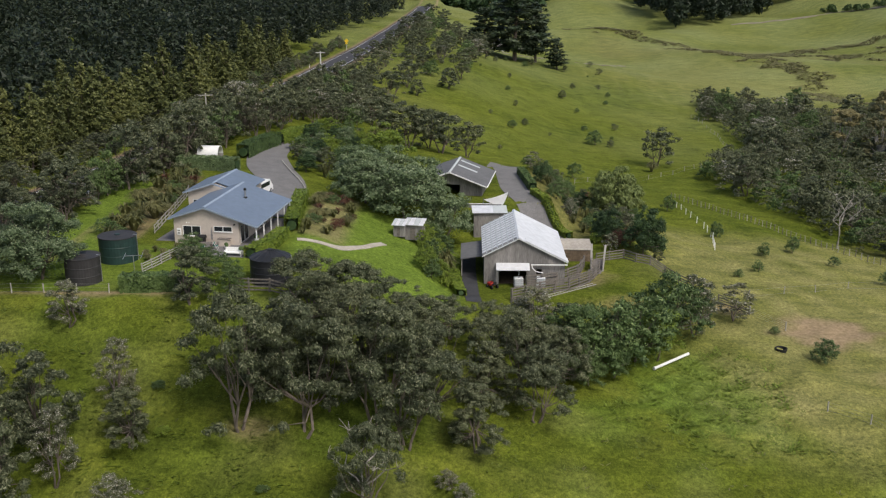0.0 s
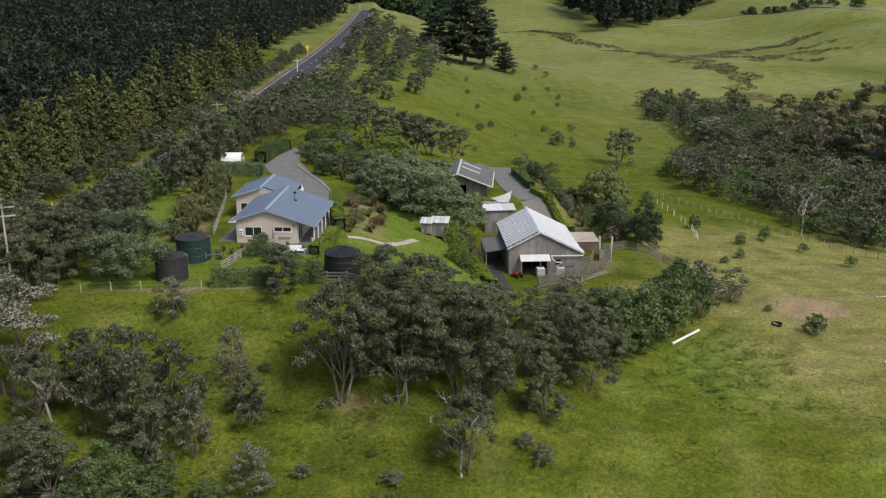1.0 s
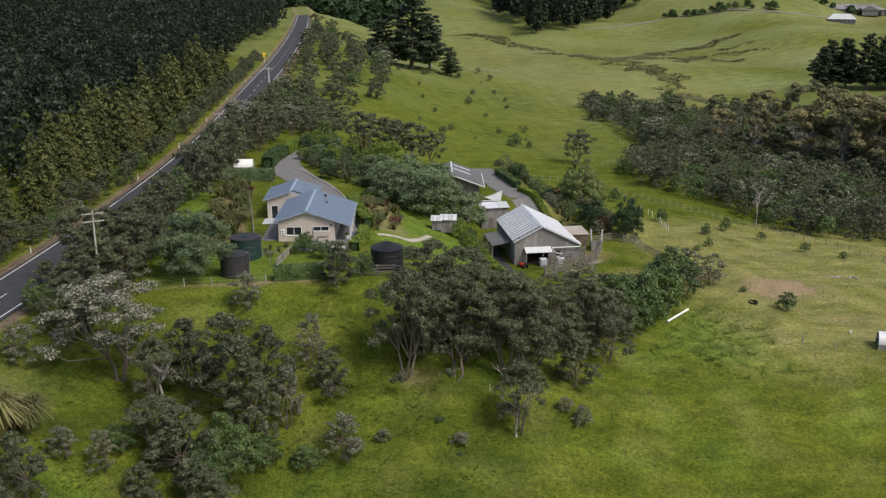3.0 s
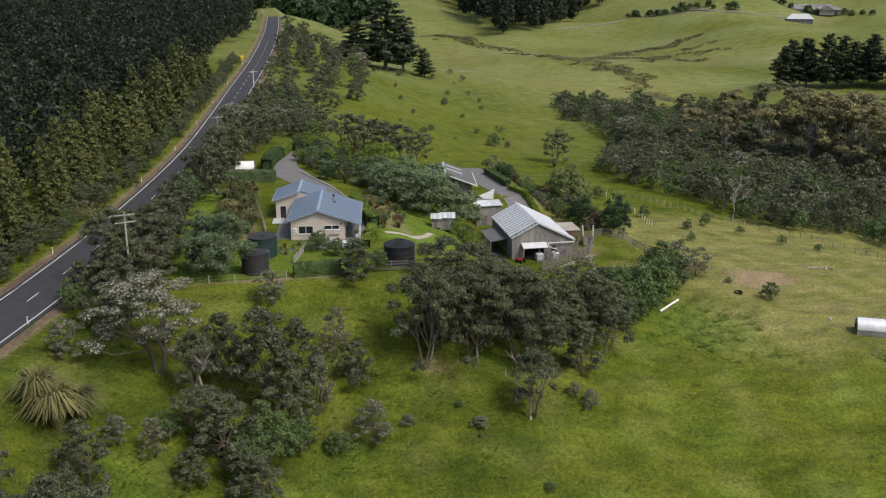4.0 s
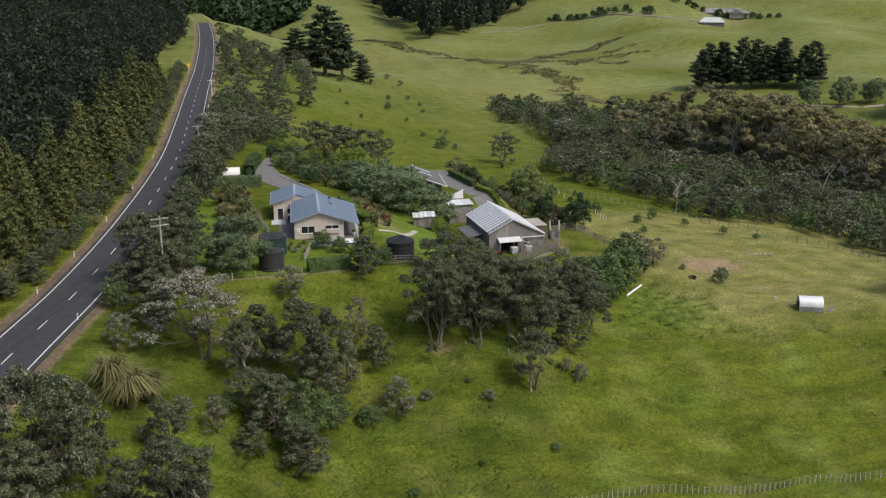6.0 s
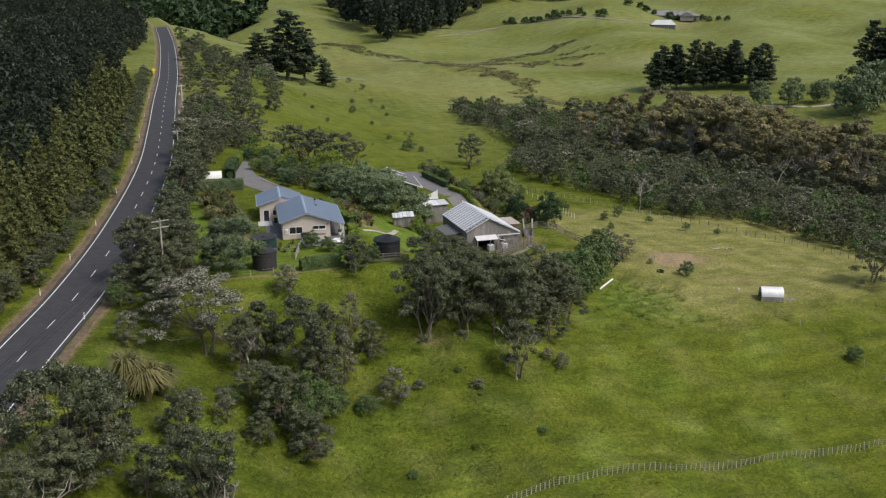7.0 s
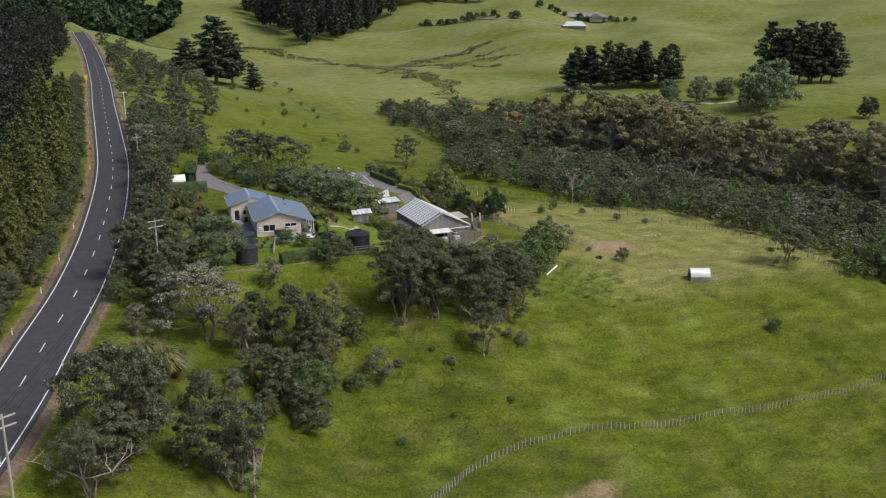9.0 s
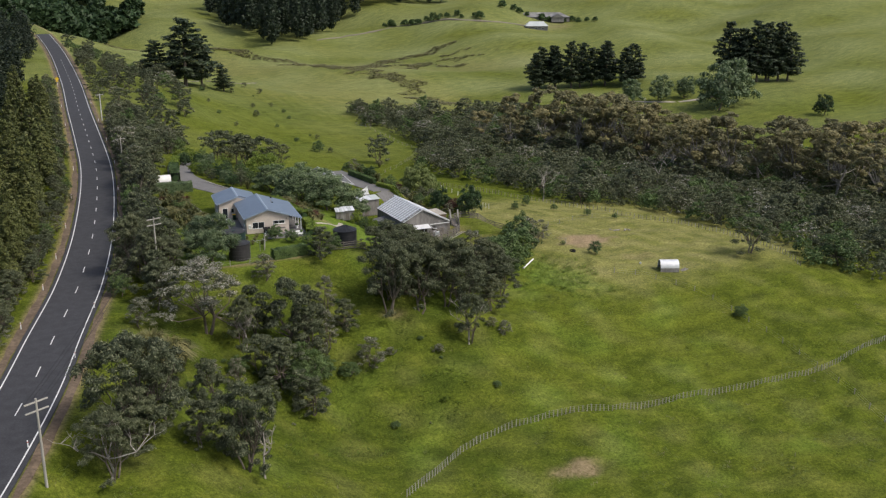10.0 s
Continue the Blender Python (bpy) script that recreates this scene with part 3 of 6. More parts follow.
part("flashing", boxes((1.75, 2.3, 7.2, 7.75, top(2.3) + 0.1, top(2.3) + 0.22)), M_dark, house)
meter = part("meter_box", boxes((-3.5, -3.0, -0.12, -0.003, 0.95, 1.75), bevel=0.02), M_white, house)
for z in (1.2, 1.5):
    part("meter_dial", boxes((-3.4, -3.1, -0.135, -0.122, z - 0.06, z + 0.06)), M_rust, meter)
for u in (-2.3, -2.0):
    part("wall_vent", lathe(bmesh.new(), [(0.06, 0), (0.06, 0.05)], 8), M_white, house).matrix_basis = pose(u, -0.004, 2.45, 90)
part("eave_lamp", boxes((3.3, 3.5, -0.2, -0.003, 2.35, 2.5), bevel=0.03), M_dark, house)
part("porch", boxes((-7.6, -5.2, 9.2, 12.28, 2.15, 2.23)), M_clear, house).location.z = -2.12


# the barn
barn = thing("barn", pose(5.2, 117.8, -8.3, 0, 0, -1.5), "weathered grey timber barn with a white iron roof", "barn")
ridge, el, er = (4.3, 6.1), (-0.25, 3.75), (10.5, 3.0)
left_z = lambda u: 3.75 + (u + 0.25) * (6.1 - 3.75) / 4.55
right_z = lambda u: 6.1 - (u - 4.3) * 3.1 / 6.2
bm = pierced(bmesh.new(), 0, 10.2, 0, 3.1, 0, 0.15, [(1.9, 5.4, 0.0, 2.25), (6.6, 7.3, 0, 2.0)])
prism(bm, [(0, 3.1), (10.2, 3.1), (4.3, 6.03), (0, left_z(0) - 0.06)], 0, 0.15)
part("front_wall", bm, M_timber, barn)
part("side_wall", boxes((0, 0.15, 0.15, 14, 0, left_z(0) - 0.06)), M_timber, barn)
part("side_wall", boxes((10.05, 10.2, 0.15, 14, 0, right_z(10.2) - 0.06)), M_timber, barn)
bm = boxes((0.15, 10.05, 13.85, 14, 0, 3.05))
prism(bm, [(0.15, 3.05), (10.05, 3.05), (4.3, 6.03), (0.15, left_z(0.15) - 0.06)], 13.85, 14)
part("back_wall", bm, M_timber, barn)
part("floor", boxes((0.15, 10.05, 0.15, 13.85, -0.3, 0.03)), M_verge, barn)
v = -0.3
for k in range(13):
    a, b = v + k * 1.1, v + k * 1.1 + 0.78
    mats = (M_zinc, M_clear) if k > 1 else (M_rust, M_zinc)
    part("roof_sheet", slab(bmesh.new(), el, ridge, a, b, 0.05), mats[0] if k > 1 else mats[k % 2], barn)
    part("roof_sheet", slab(bmesh.new(), (el[0], el[1] - 0.03), (ridge[0], ridge[1] - 0.03), b - 0.03, min(a + 1.13, 14.35), 0.05), M_rust, barn)
for k in range(6):
    u = 0.35 + k * 0.66
    part("roof_batten", boxes((-0.05, 0.05, -0.3, 14.1, 0.055, 0.085)), M_clear, barn).matrix_basis = pose(u, 0, left_z(u), 0, -math.degrees(math.atan2(2.35, 4.55)))
part("roof", slab(bmesh.new(), (ridge[0] + 0.003, ridge[1]), er, -0.3, 14.3, 0.06), M_zinc, barn)
part("roof_overlay", slab(bmesh.new(), (5.2, right_z(5.2) + 0.064), (10.6, right_z(10.6) + 0.064), -0.35, 1.3, 0.1), M_zinc, barn)
part("ridge_cap", prism(bmesh.new(), [(4.05, 6.04), (4.3, 6.18), (4.55, 6.04), (4.55, 6.06), (4.3, 6.21), (4.05, 6.06)], -0.34, 14.34), M_zinc, barn)
part("barge_board", prism(bmesh.new(), [(-0.27, el[1] - 0.12), (4.3, 5.98), (10.52, 2.88), (10.52, 3.04), (4.3, 6.14), (-0.27, el[1] + 0.04)], -0.345, -0.305), M_zinc, barn)
canopy = part("canopy", prism(bmesh.new(), [(-1.5, 2.25), (0.0, 2.75), (0, 2.81), (-1.5, 2.31)], 1.5, 5.7, "x"), M_zinc, barn, "white corrugated canopy")
for k in range(5):
    part("canopy_rib", boxes((-0.03, 0.03, -1.5, 0.0, 2.3, 2.34)), M_clear, canopy).location = (1.9 + k * 0.85, 0, 0.02 + 0.0)
for u in (1.6, 5.6):
    part("canopy_post", boxes((u - 0.06, u + 0.06, -1.45, -1.33, 0, 2.27)), M_timber, barn)
part("gutter", boxes((5.9, 10.5, -0.4, -0.28, 2.62, 2.74)), M_white, barn)
part("downpipe", tube(bmesh.new(), [(6.0, -0.34, 2.6), (6.05, -0.5, 2.3), (6.5, -0.7, 1.9), (7.4, -0.75, 1.75)], [0.06] * 4, 8), M_white, barn)
part("downpipe", tube(bmesh.new(), [(5.6, -0.7, 2.4), (4.4, -0.9, 2.35), (4.35, -0.95, 1.5)], [0.05] * 3, 8), M_white, barn)
part("lean_to_roof", prism(bmesh.new(), [(-3.0, 2.3), (-0.05, 2.75), (-0.05, 2.83), (-3.0, 2.38)], 3.0, 10.2), M_grey_roof, barn, "flat dark grey lean-to roof")
for vv in (3.2, 6.5, 9.9):
    part("lean_to_post", boxes((-2.9, -2.78, vv - 0.06, vv + 0.06, -0.5, 2.32)), M_timber, barn)
for k in range(26):
    part("wall_batten", boxes((0.2 + k * 0.39, 0.24 + k * 0.39, -0.025, -0.003, 2.9 if 1.6 < 0.2 + k * 0.39 < 5.6 else (2.05 if 6.5 < 0.2 + k * 0.39 < 7.3 else 0.0), min(left_z(0.2 + k * 0.39), right_z(0.2 + k * 0.39)) - 0.12)), M_timber, barn)


def ibc(x, y, z, turn):
    t = thing("liquid_tote", pose(x, y, z, 0, 0, turn), "milky white plastic liquid tote in a steel cage on a pallet", "tank", "totes by the barn")
    part("bottle", boxes((-0.55, 0.55, -0.5, 0.5, 0.18, 1.25), bevel=0.08), M_ibc, t)
    bm = bmesh.new()
    for k in range(6):
        q = -0.58 + k * 0.232
        for s in (-0.53, 0.53):
            box(bm, q - 0.012, q + 0.012, s - 0.012, s + 0.012, 0.16, 1.27)
    for zz in (0.35, 0.6, 0.85, 1.1):
        box(bm, -0.6, 0.6, -0.545, -0.53, zz - 0.012, zz + 0.012)
        box(bm, -0.6, 0.6, 0.53, 0.545, zz - 0.012, zz + 0.012)
    for q in (-0.6, 0.6):
        for zz in (0.35, 1.1):
            box(bm, q - 0.012, q + 0.012, -0.54, 0.54, zz - 0.012, zz + 0.012)
    part("cage", bm, M_metal, t)
    part("pallet", boxes((-0.6, 0.6, -0.55, -0.4, 0, 0.16), (-0.6, 0.6, 0.4, 0.55, 0, 0.16), (-0.6, 0.6, -0.07, 0.07, 0, 0.14), (-0.6, 0.6, -0.55, 0.55, 0.14, 0.17)), M_timber, t)
    part("cap", lathe(bmesh.new(), [(0.12, 1.25), (0.12, 1.3)], 10), M_dark, t)


ibc(9.5, 116.6, -8.3, 3)
ibc(12.3, 116.7, -8.3, -5)
mower = thing("ride_on_mower", pose(6.2, 116.2, -8.3, 0, 0, 30), "small red and black ride-on mower", "mower")
part("body", boxes((-0.35, 0.35, -0.2, 0.75, 0.25, 0.65), bevel=0.08), M_red, mower)
part("seat", boxes((-0.25, 0.25, -0.55, -0.15, 0.5, 0.62), (-0.25, 0.25, -0.62, -0.52, 0.5, 0.95), bevel=0.04), M_dark, mower)
part("steering_wheel", lathe(bmesh.new(), [(0.18, 0.9), (0.18, 0.93)], 12), M_dark, mower)
for sx in (-0.42, 0.42):
    for yy, rr in ((-0.45, 0.25), (0.55, 0.18)):
        part("wheel", lathe(bmesh.new(), [(rr, -0.08), (rr, 0.08)], 14), M_dark, mower).matrix_basis = pose(sx, yy, rr, 0, 90, 0)

# shed, garage and yard
shed = thing("tool_shed", pose(4.5, 139.0, -8.2, 0, 0, 1), "grey timber shed with a white iron roof", "shed")
part("wall", boxes((0.05, 4.75, 0.1, 2.4, 0, 3.7)), M_timber, shed)
part("roof", prism(bmesh.new(), [(-0.25, 3.75), (2.7, 4.15), (2.7, 4.22), (-0.25, 3.82)], -0.2, 2.9, "x"), M_zinc, shed)
part("roof_sheet", prism(bmesh.new(), [(-0.25, 3.75), (2.7, 4.15), (2.7, 4.22), (-0.25, 3.82)], 2.903, 5.0, "x"), M_clear, shed)
part("door", boxes((1.2, 2.1, 0.05, 0.096, 0, 1.95)), M_rail, shed)
garage = thing("garage", pose(1.0, 149.0, -4.7, 0, 0, -9), "timber garage with a dark grey gable roof and skylights", "garage")
bm = prism(bmesh.new(), [(-5.0, 0), (-4.85, 0), (-4.85, 2.2), (0, 3.98), (4.85, 2.2), (4.85, 0), (5, 0), (5, 2.2), (0, 4.05), (-5, 2.2)], 1.2, 11.6)
part("wall", bm, M_timber, garage)
part("back_wall", prism(bmesh.new(), [(-4.84, 0), (4.84, 0), (4.84, 2.18), (0, 3.95), (-4.84, 2.18)], 11.3, 11.5), M_timber, garage)
part("front_wall", prism(bmesh.new(), [(-4.84, 2.0), (4.84, 2.0), (4.84, 2.18), (0, 3.95), (-4.84, 2.18)], 1.25, 1.4), M_timber, garage)
part("front_panel", boxes((1.5, 4.84, 1.25, 1.4, 0, 1.996)), M_timber, garage)
gtop = lambda u: 4.2 - 0.37 * abs(u)
part("roof", slab(slab(bmesh.new(), (-5.8, gtop(5.8)), (0, 4.2), -0.1, 12.2), (0.004, 4.2), (5.9, gtop(5.9)), -0.1, 12.2), M_grey_roof, garage)
part("ridge_cap", prism(bmesh.new(), [(-0.2, 4.23), (0, 4.32), (0.2, 4.23), (0.2, 4.25), (0, 4.345), (-0.2, 4.25)], -0.12, 12.22), M_clear, garage)
for v in (6.0, 9.6):
    part("skylight", slab(bmesh.new(), (0.5, gtop(0.5) + 0.104), (3.6, gtop(3.6) + 0.104), v, v + 0.75, 0.02), M_clear, garage)
part("barge_board", prism(bmesh.new(), [(-5.82, gtop(5.82) - 0.1), (0, 4.1), (5.92, gtop(5.92) - 0.1), (5.92, gtop(5.92) + 0.1), (0, 4.3), (-5.82, gtop(5.82) + 0.1)], -0.16, -0.105), M_white, garage)
part("gutter", boxes((5.9, 6.02, -0.1, 12.2, gtop(5.9) - 0.05, gtop(5.9) + 0.06)), M_white, garage)
screen = thing("courtyard_wall", pose(3.4, 144.0, -6.9, 0, 0, -4), "pale weathered board screen with a white capping", "screen wall")
for k in range(13):
    part("board", boxes((k * 0.42, k * 0.42 + 0.4, 0, 0.06, 0, 2.6)), M_timber, screen)
part("capping", boxes((-0.05, 5.5, -0.05, 0.12, 2.603, 2.68)), M_white, screen)
sail = thing("shade_sail", Matrix(), "white triangular shade sail stretched between poles", "shade sail")
bm = bmesh.new()
corners = [Vector((6.2, 145.2, -3.9)), Vector((10.2, 147.8, -3.3)), Vector((9.0, 144.0, -4.6))]
grid = {}
for i in range(7):
    for j in range(7 - i):
        a, b = i / 6, j / 6
        p = corners[0] * (1 - a - b) + corners[1] * a + corners[2] * b
        p.z -= 1.2 * (a * b + a * (1 - a - b) + b * (1 - a - b)) * 0.6
        grid[i, j] = bm.verts.new(p)
for i in range(6):
    for j in range(6 - i):
        bm.faces.new((grid[i, j], grid[i + 1, j], grid[i, j + 1]))
        if i + j < 5:
            bm.faces.new((grid[i + 1, j], grid[i + 1, j + 1], grid[i, j + 1]))
bmesh.ops.solidify(bm, geom=bm.faces[:], thickness=0.02)
part("cloth", bm, M_white, sail, smooth=True)
for c in corners:
    part("pole", tube(bmesh.new(), [(c.x, c.y, -8.3), (c.x, c.y, c.z + 0.15)], [0.05, 0.05], 8), M_metal, sail)
store = thing("concrete_store", pose(15.7, 127.5, -8.3, 0, 0, -3), "low flat-topped concrete store beside the barn", "store")
part("body", boxes((0, 4.6, 0, 5.2, -0.3, 1.6), bevel=0.04), M_verge, store)
part("top_slab", boxes((-0.1, 4.7, -0.1, 5.3, 1.603, 1.75), bevel=0.03), M_gravel, store)
chair = thing("garden_chair", pose(17.2, 134.6, gz(17.2, 134.6), 0, 0, 200), "white plastic garden chair", "chair")
part("seat", boxes((-0.3, 0.3, -0.3, 0.3, 0.4, 0.45), bevel=0.02), M_white, chair)
part("backrest", boxes((-0.3, 0.3, 0.26, 0.31, 0.45, 1.0), bevel=0.02), M_white, chair)
for a in (-0.27, 0.27):
    for b in (-0.27, 0.27):
        part("leg", boxes((a - 0.03, a + 0.03, b - 0.03, b + 0.03, 0, 0.4)), M_white, chair)

# water tanks


def water_tank(x, y, r, h, mat, label, ribs, dome, lid=None):
    t = thing("water_tank", pose(x, y, gz(x, y) - 0.1), label, "water tank", "water tanks")
    rows = [(r, 0)]
    for k in range(ribs):
        z = h * (k + 1) / (ribs + 1)
        rows += [(r, z - 0.05), (r + 0.03, z), (r, z + 0.05)]
    part("body", lathe(bmesh.new(), rows + [(r, h)], 40), mat, t)
    part("lid", lathe(bmesh.new(), [(r + 0.05, h + 0.003), (r + 0.05, h + 0.08), (r * 0.6, h + dome * 0.6), (0.35, h + dome)], 40), lid or mat, t)
    part("hatch", lathe(bmesh.new(), [(0.3, h + dome), (0.3, h + dome + 0.08), (0.1, h + dome + 0.1)], 16), mat, t)
    if dome > 0.3:
        for k in range(14):
            a = k * 2 * math.pi / 14
            p, q = (0.35, h + dome + 0.01), (r, h + 0.1)
            part("rib", tube(bmesh.new(), [(p[0] * math.cos(a), p[0] * math.sin(a), p[1]), (q[0] * math.cos(a), q[0] * math.sin(a), q[1])], [0.05, 0.05], 5), mat, t)
    part("pipe", tube(bmesh.new(), [(r + 0.08, 0, 0.1), (r + 0.08, 0, h + 0.12), (r - 0.3, 0, h + 0.16)], [0.035] * 3, 8), M_metal, t)


water_tank(-36.3, 93.9, 1.75, 2.75, M_tank_brown, "dark brown-black plastic water tank on the lawn", 2, 0.12)
water_tank(-35.1, 101.3, 2.0, 2.8, M_tank_green, "dark green plastic water tank with a flat brown lid", 2, 0.12, M_tank_brown)
water_tank(-17.4, 94.1, 2.05, 2.6, M_tank_black, "black ribbed plastic water tank with a conical lid", 3, 0.75)


def arch_shelter(name, x, y, turn, length, r, mat, label, category, base, open_front=True):
    """A round-roofed shelter: bent sheet over a low timber base, open at one end."""
    t = thing(name, pose(x, y, gz(x, y), 0, 0, turn), label, category)
    ring = [(r * math.cos(math.pi * k / 14), base + r * 1.05 * math.sin(math.pi * k / 14)) for k in range(15)]
    inner = [(a * 0.95, base + (b - base) * 0.95) for a, b in ring][::-1]
    part("bent_roof", prism(bmesh.new(), ring + inner, 0, length), mat, t)
    part("back_wall", prism(bmesh.new(), [(-r * 0.94, 0), (r * 0.94, 0)] + [(a * 0.94, base + (b - base) * 0.94) for a, b in ring], *((length - 0.06, length - 0.02) if open_front else (0.02, 0.06))), mat, t)
    for s in (-1, 1):
        part("side_board", boxes((s * r - 0.04, s * r + 0.04, 0, length, -0.1, base)), M_timber, t)
    return t


arch_shelter("animal_shelter", 49.0, 88.6, -116, 3.8, 1.35, M_zinc, "white bent-iron animal shelter on a timber base", "shelter", 0.75)
tr = thing("feed_trough", pose(53.6, 86.2, gz(53.6, 86.2), 0, 0, 15), "long low timber feed trough", "trough")
part("side", boxes((-0.9, 0.9, -0.3, -0.25, 0.05, 0.35)), M_timber, tr)
part("side", boxes((-0.9, 0.9, 0.25, 0.3, 0.05, 0.35)), M_timber, tr)
part("base", boxes((-0.9, 0.9, -0.248, 0.248, 0, 0.08)), M_timber, tr)
arch_shelter("garden_tunnel", -38.0, 150.6, -96, 3.3, 1.35, M_white, "white plastic garden tunnel house", "greenhouse", 1.5, False)


def hutch(x, y, w, d, h, turn):
    t = thing("hen_house", pose(x, y, gz(x, y) - 0.1, 0, 0, turn), "small timber hen house with a pale iron roof", "hen house", "hen houses")
    part("wall", boxes((0, w, 0, d, 0, h)), M_timber, t)
    part("door", boxes((w * 0.3, w * 0.6, -0.03, -0.003, 0.1, h * 0.8)), M_rail, t)
    for k in range(4):
        a = -0.2 + k * (w + 0.4) / 4
        part("roof_sheet", prism(bmesh.new(), [(-0.3, h + 0.01), (d + 0.3, h + 0.42), (d + 0.3, h + 0.47), (-0.3, h + 0.06)], a, a + (w + 0.4) / 4 - 0.04, "x"), M_zinc if k % 2 else M_clear, t)


hutch(-6.6, 125.4, 1.5, 1.4, 1.6, -12)
hutch(-5.1, 125.8, 2.4, 1.7, 2.1, -12)

# patio and outdoor furniture
patio = link("patio", boxes((3.87, 6.6, -4.6, 12.3, -0.3, 0.025), (-0.9, 3.867, -4.6, -0.004, -0.3, 0.025), (-6.4, -3.87, 0.5, 12.28, -0.3, 0.025)), M_drive)
patio.matrix_basis = pose(-27, 107.4, 0.01, 0, 0, -8.5)
tagged(patio, "grey concrete patio and veranda paving", "patio", kind="structure")
H = pose(-27, 107.4, 0.035, 0, 0, -8.5)
tb = thing("patio_table", H @ pose(0.6, -2.2, 0, 0, 0, 12), "brown wooden outdoor table", "table")
for k in range(5):
    part("slat", boxes((-0.8, 0.8, -0.45 + k * 0.18, -0.28 + k * 0.18, 0.7, 0.74)), M_rail, tb)
for a in (-0.7, 0.7):
    for b in (-0.35, 0.35):
        part("leg", boxes((a - 0.04, a + 0.04, b - 0.04, b + 0.04, 0, 0.7)), M_rail, tb)
M_seat = plain("green_canvas", (0.03, 0.16, 0.12), 0.8)
for k, (u, vv, a) in enumerate(((-0.2, -3.2, 0), (0.8, -3.3, 8), (-1.0, -2.4, 95), (1.9, -2.1, -85))):
    c = thing("folding_chair", H @ pose(u, vv, 0, 0, 0, a + 180), "white folding chair with a green seat", "chair", "chairs round the patio table")
    part("seat", boxes((-0.24, 0.24, -0.22, 0.22, 0.42, 0.45), bevel=0.01), M_seat, c)
    part("backrest", boxes((-0.24, 0.24, 0.2, 0.24, 0.5, 0.9), bevel=0.01), M_seat, c)
    for sx in (-0.25, 0.25):
        part("leg", tube(bmesh.new(), [(sx, -0.25, 0), (sx, 0.22, 0.9)], [0.018, 0.018], 6), M_white, c)
        part("leg", tube(bmesh.new(), [(sx, 0.25, 0), (sx, -0.22, 0.45)], [0.018, 0.018], 6), M_white, c)
bbq = thing("barbecue", H @ pose(-0.4, -0.75, 0, 0, 0, 5), "covered dark barbecue on wheels against the wall", "barbecue")
part("hood", prism(bmesh.new(), [(-0.3, 0.85), (0.3, 0.85), (0.28, 1.1), (0.1, 1.25), (-0.1, 1.25), (-0.28, 1.1)], -0.6, 0.6, "x"), M_dark, bbq)
part("cabinet", boxes((-0.5, 0.5, -0.28, 0.28, 0.08, 0.846), bevel=0.02), M_dark, bbq)
bench = thing("potting_bench", H @ pose(2.3, -0.55, 0), "small brown bench with a hinged top", "bench")
part("top", boxes((-0.75, 0.75, -0.35, 0.35, 0.8, 0.86), bevel=0.01), M_rail, bench)
part("body", boxes((-0.6, 0.6, -0.28, 0.28, 0, 0.797)), M_cream, bench)
umb = thing("patio_umbrella", H @ pose(0.95, -0.8, 0), "closed grey patio umbrella on a stand", "umbrella")
part("pole", tube(bmesh.new(), [(0, 0, 0), (0, 0, 2.3)], [0.025, 0.025], 8), M_metal, umb)
part("canopy", lathe(bmesh.new(), [(0.08, 0.75), (0.14, 0.95), (0.09, 1.8), (0.03, 2.25)], 10), M_rust, umb)
part("base", lathe(bmesh.new(), [(0.25, 0), (0.25, 0.07), (0.06, 0.1)], 14), M_dark, umb)
sofa = thing("outdoor_lounge", H @ pose(4.6, -4.0, 0, 0, 0, 2), "white framed outdoor bench seat", "bench")
part("seat", boxes((-0.95, 0.95, -0.35, 0.35, 0.3, 0.42), bevel=0.03), M_white, sofa)
part("backrest", boxes((-0.95, 0.95, 0.3, 0.4, 0.42, 0.85), bevel=0.03), M_white, sofa)
for a in (-0.9, 0.9):
    part("arm", boxes((a - 0.05, a + 0.05, -0.35, 0.3, 0.0, 0.6), bevel=0.02), M_white, sofa)
for u, vv, s in ((5.4, -3.6, 0.3), (2.9, -1.6, 0.22), (3.1, -2.0, 0.18), (5.5, 1.2, 0.3)):
    pt = thing("plant_pot", H @ pose(u, vv, 0), "white pot with a small green plant", "pot", "patio pots")
    part("pot", lathe(bmesh.new(), [(s * 0.7, 0), (s, s * 1.6)], 14), M_white, pt)
    part("plant", lathe(bmesh.new(), [(s * 0.4, s * 1.6), (s * 1.2, s * 2.2), (s * 0.9, s * 3), (0.02, s * 3.3)], 8), L_bush, pt)
bins = thing("wheelie_bin", H @ pose(-4.6, 11.2, 0), "dark green wheelie bin with a yellow lid", "bin")
part("body", boxes((-0.27, 0.27, -0.3, 0.3, 0.05, 1.0), bevel=0.03), M_binG, bins)
part("lid", boxes((-0.3, 0.3, -0.34, 0.32, 1.003, 1.07), bevel=0.02), M_yellow, bins)
for s in (-0.26, 0.26):
    part("wheel", lathe(bmesh.new(), [(0.1, -0.03), (0.1, 0.03)], 12), M_dark, bins).matrix_basis = pose(s, 0.3, 0.1, 0, 90, 0)
line_post = thing("clothes_line", pose(-32.0, 96.5, 0.0, 0, 0, 10), "grey metal clothes line on the lawn", "clothes line")
part("post", tube(bmesh.new(), [(0, 0, 0), (0, 0, 1.9)], [0.04, 0.04], 8), M_metal, line_post)
part("frame", boxes((-0.9, 0.9, -0.03, 0.03, 1.88, 1.93), (-0.9, -0.85, -1.1, 1.1, 1.88, 1.92), (0.85, 0.9, -1.1, 1.1, 1.88, 1.92)), M_metal, line_post)


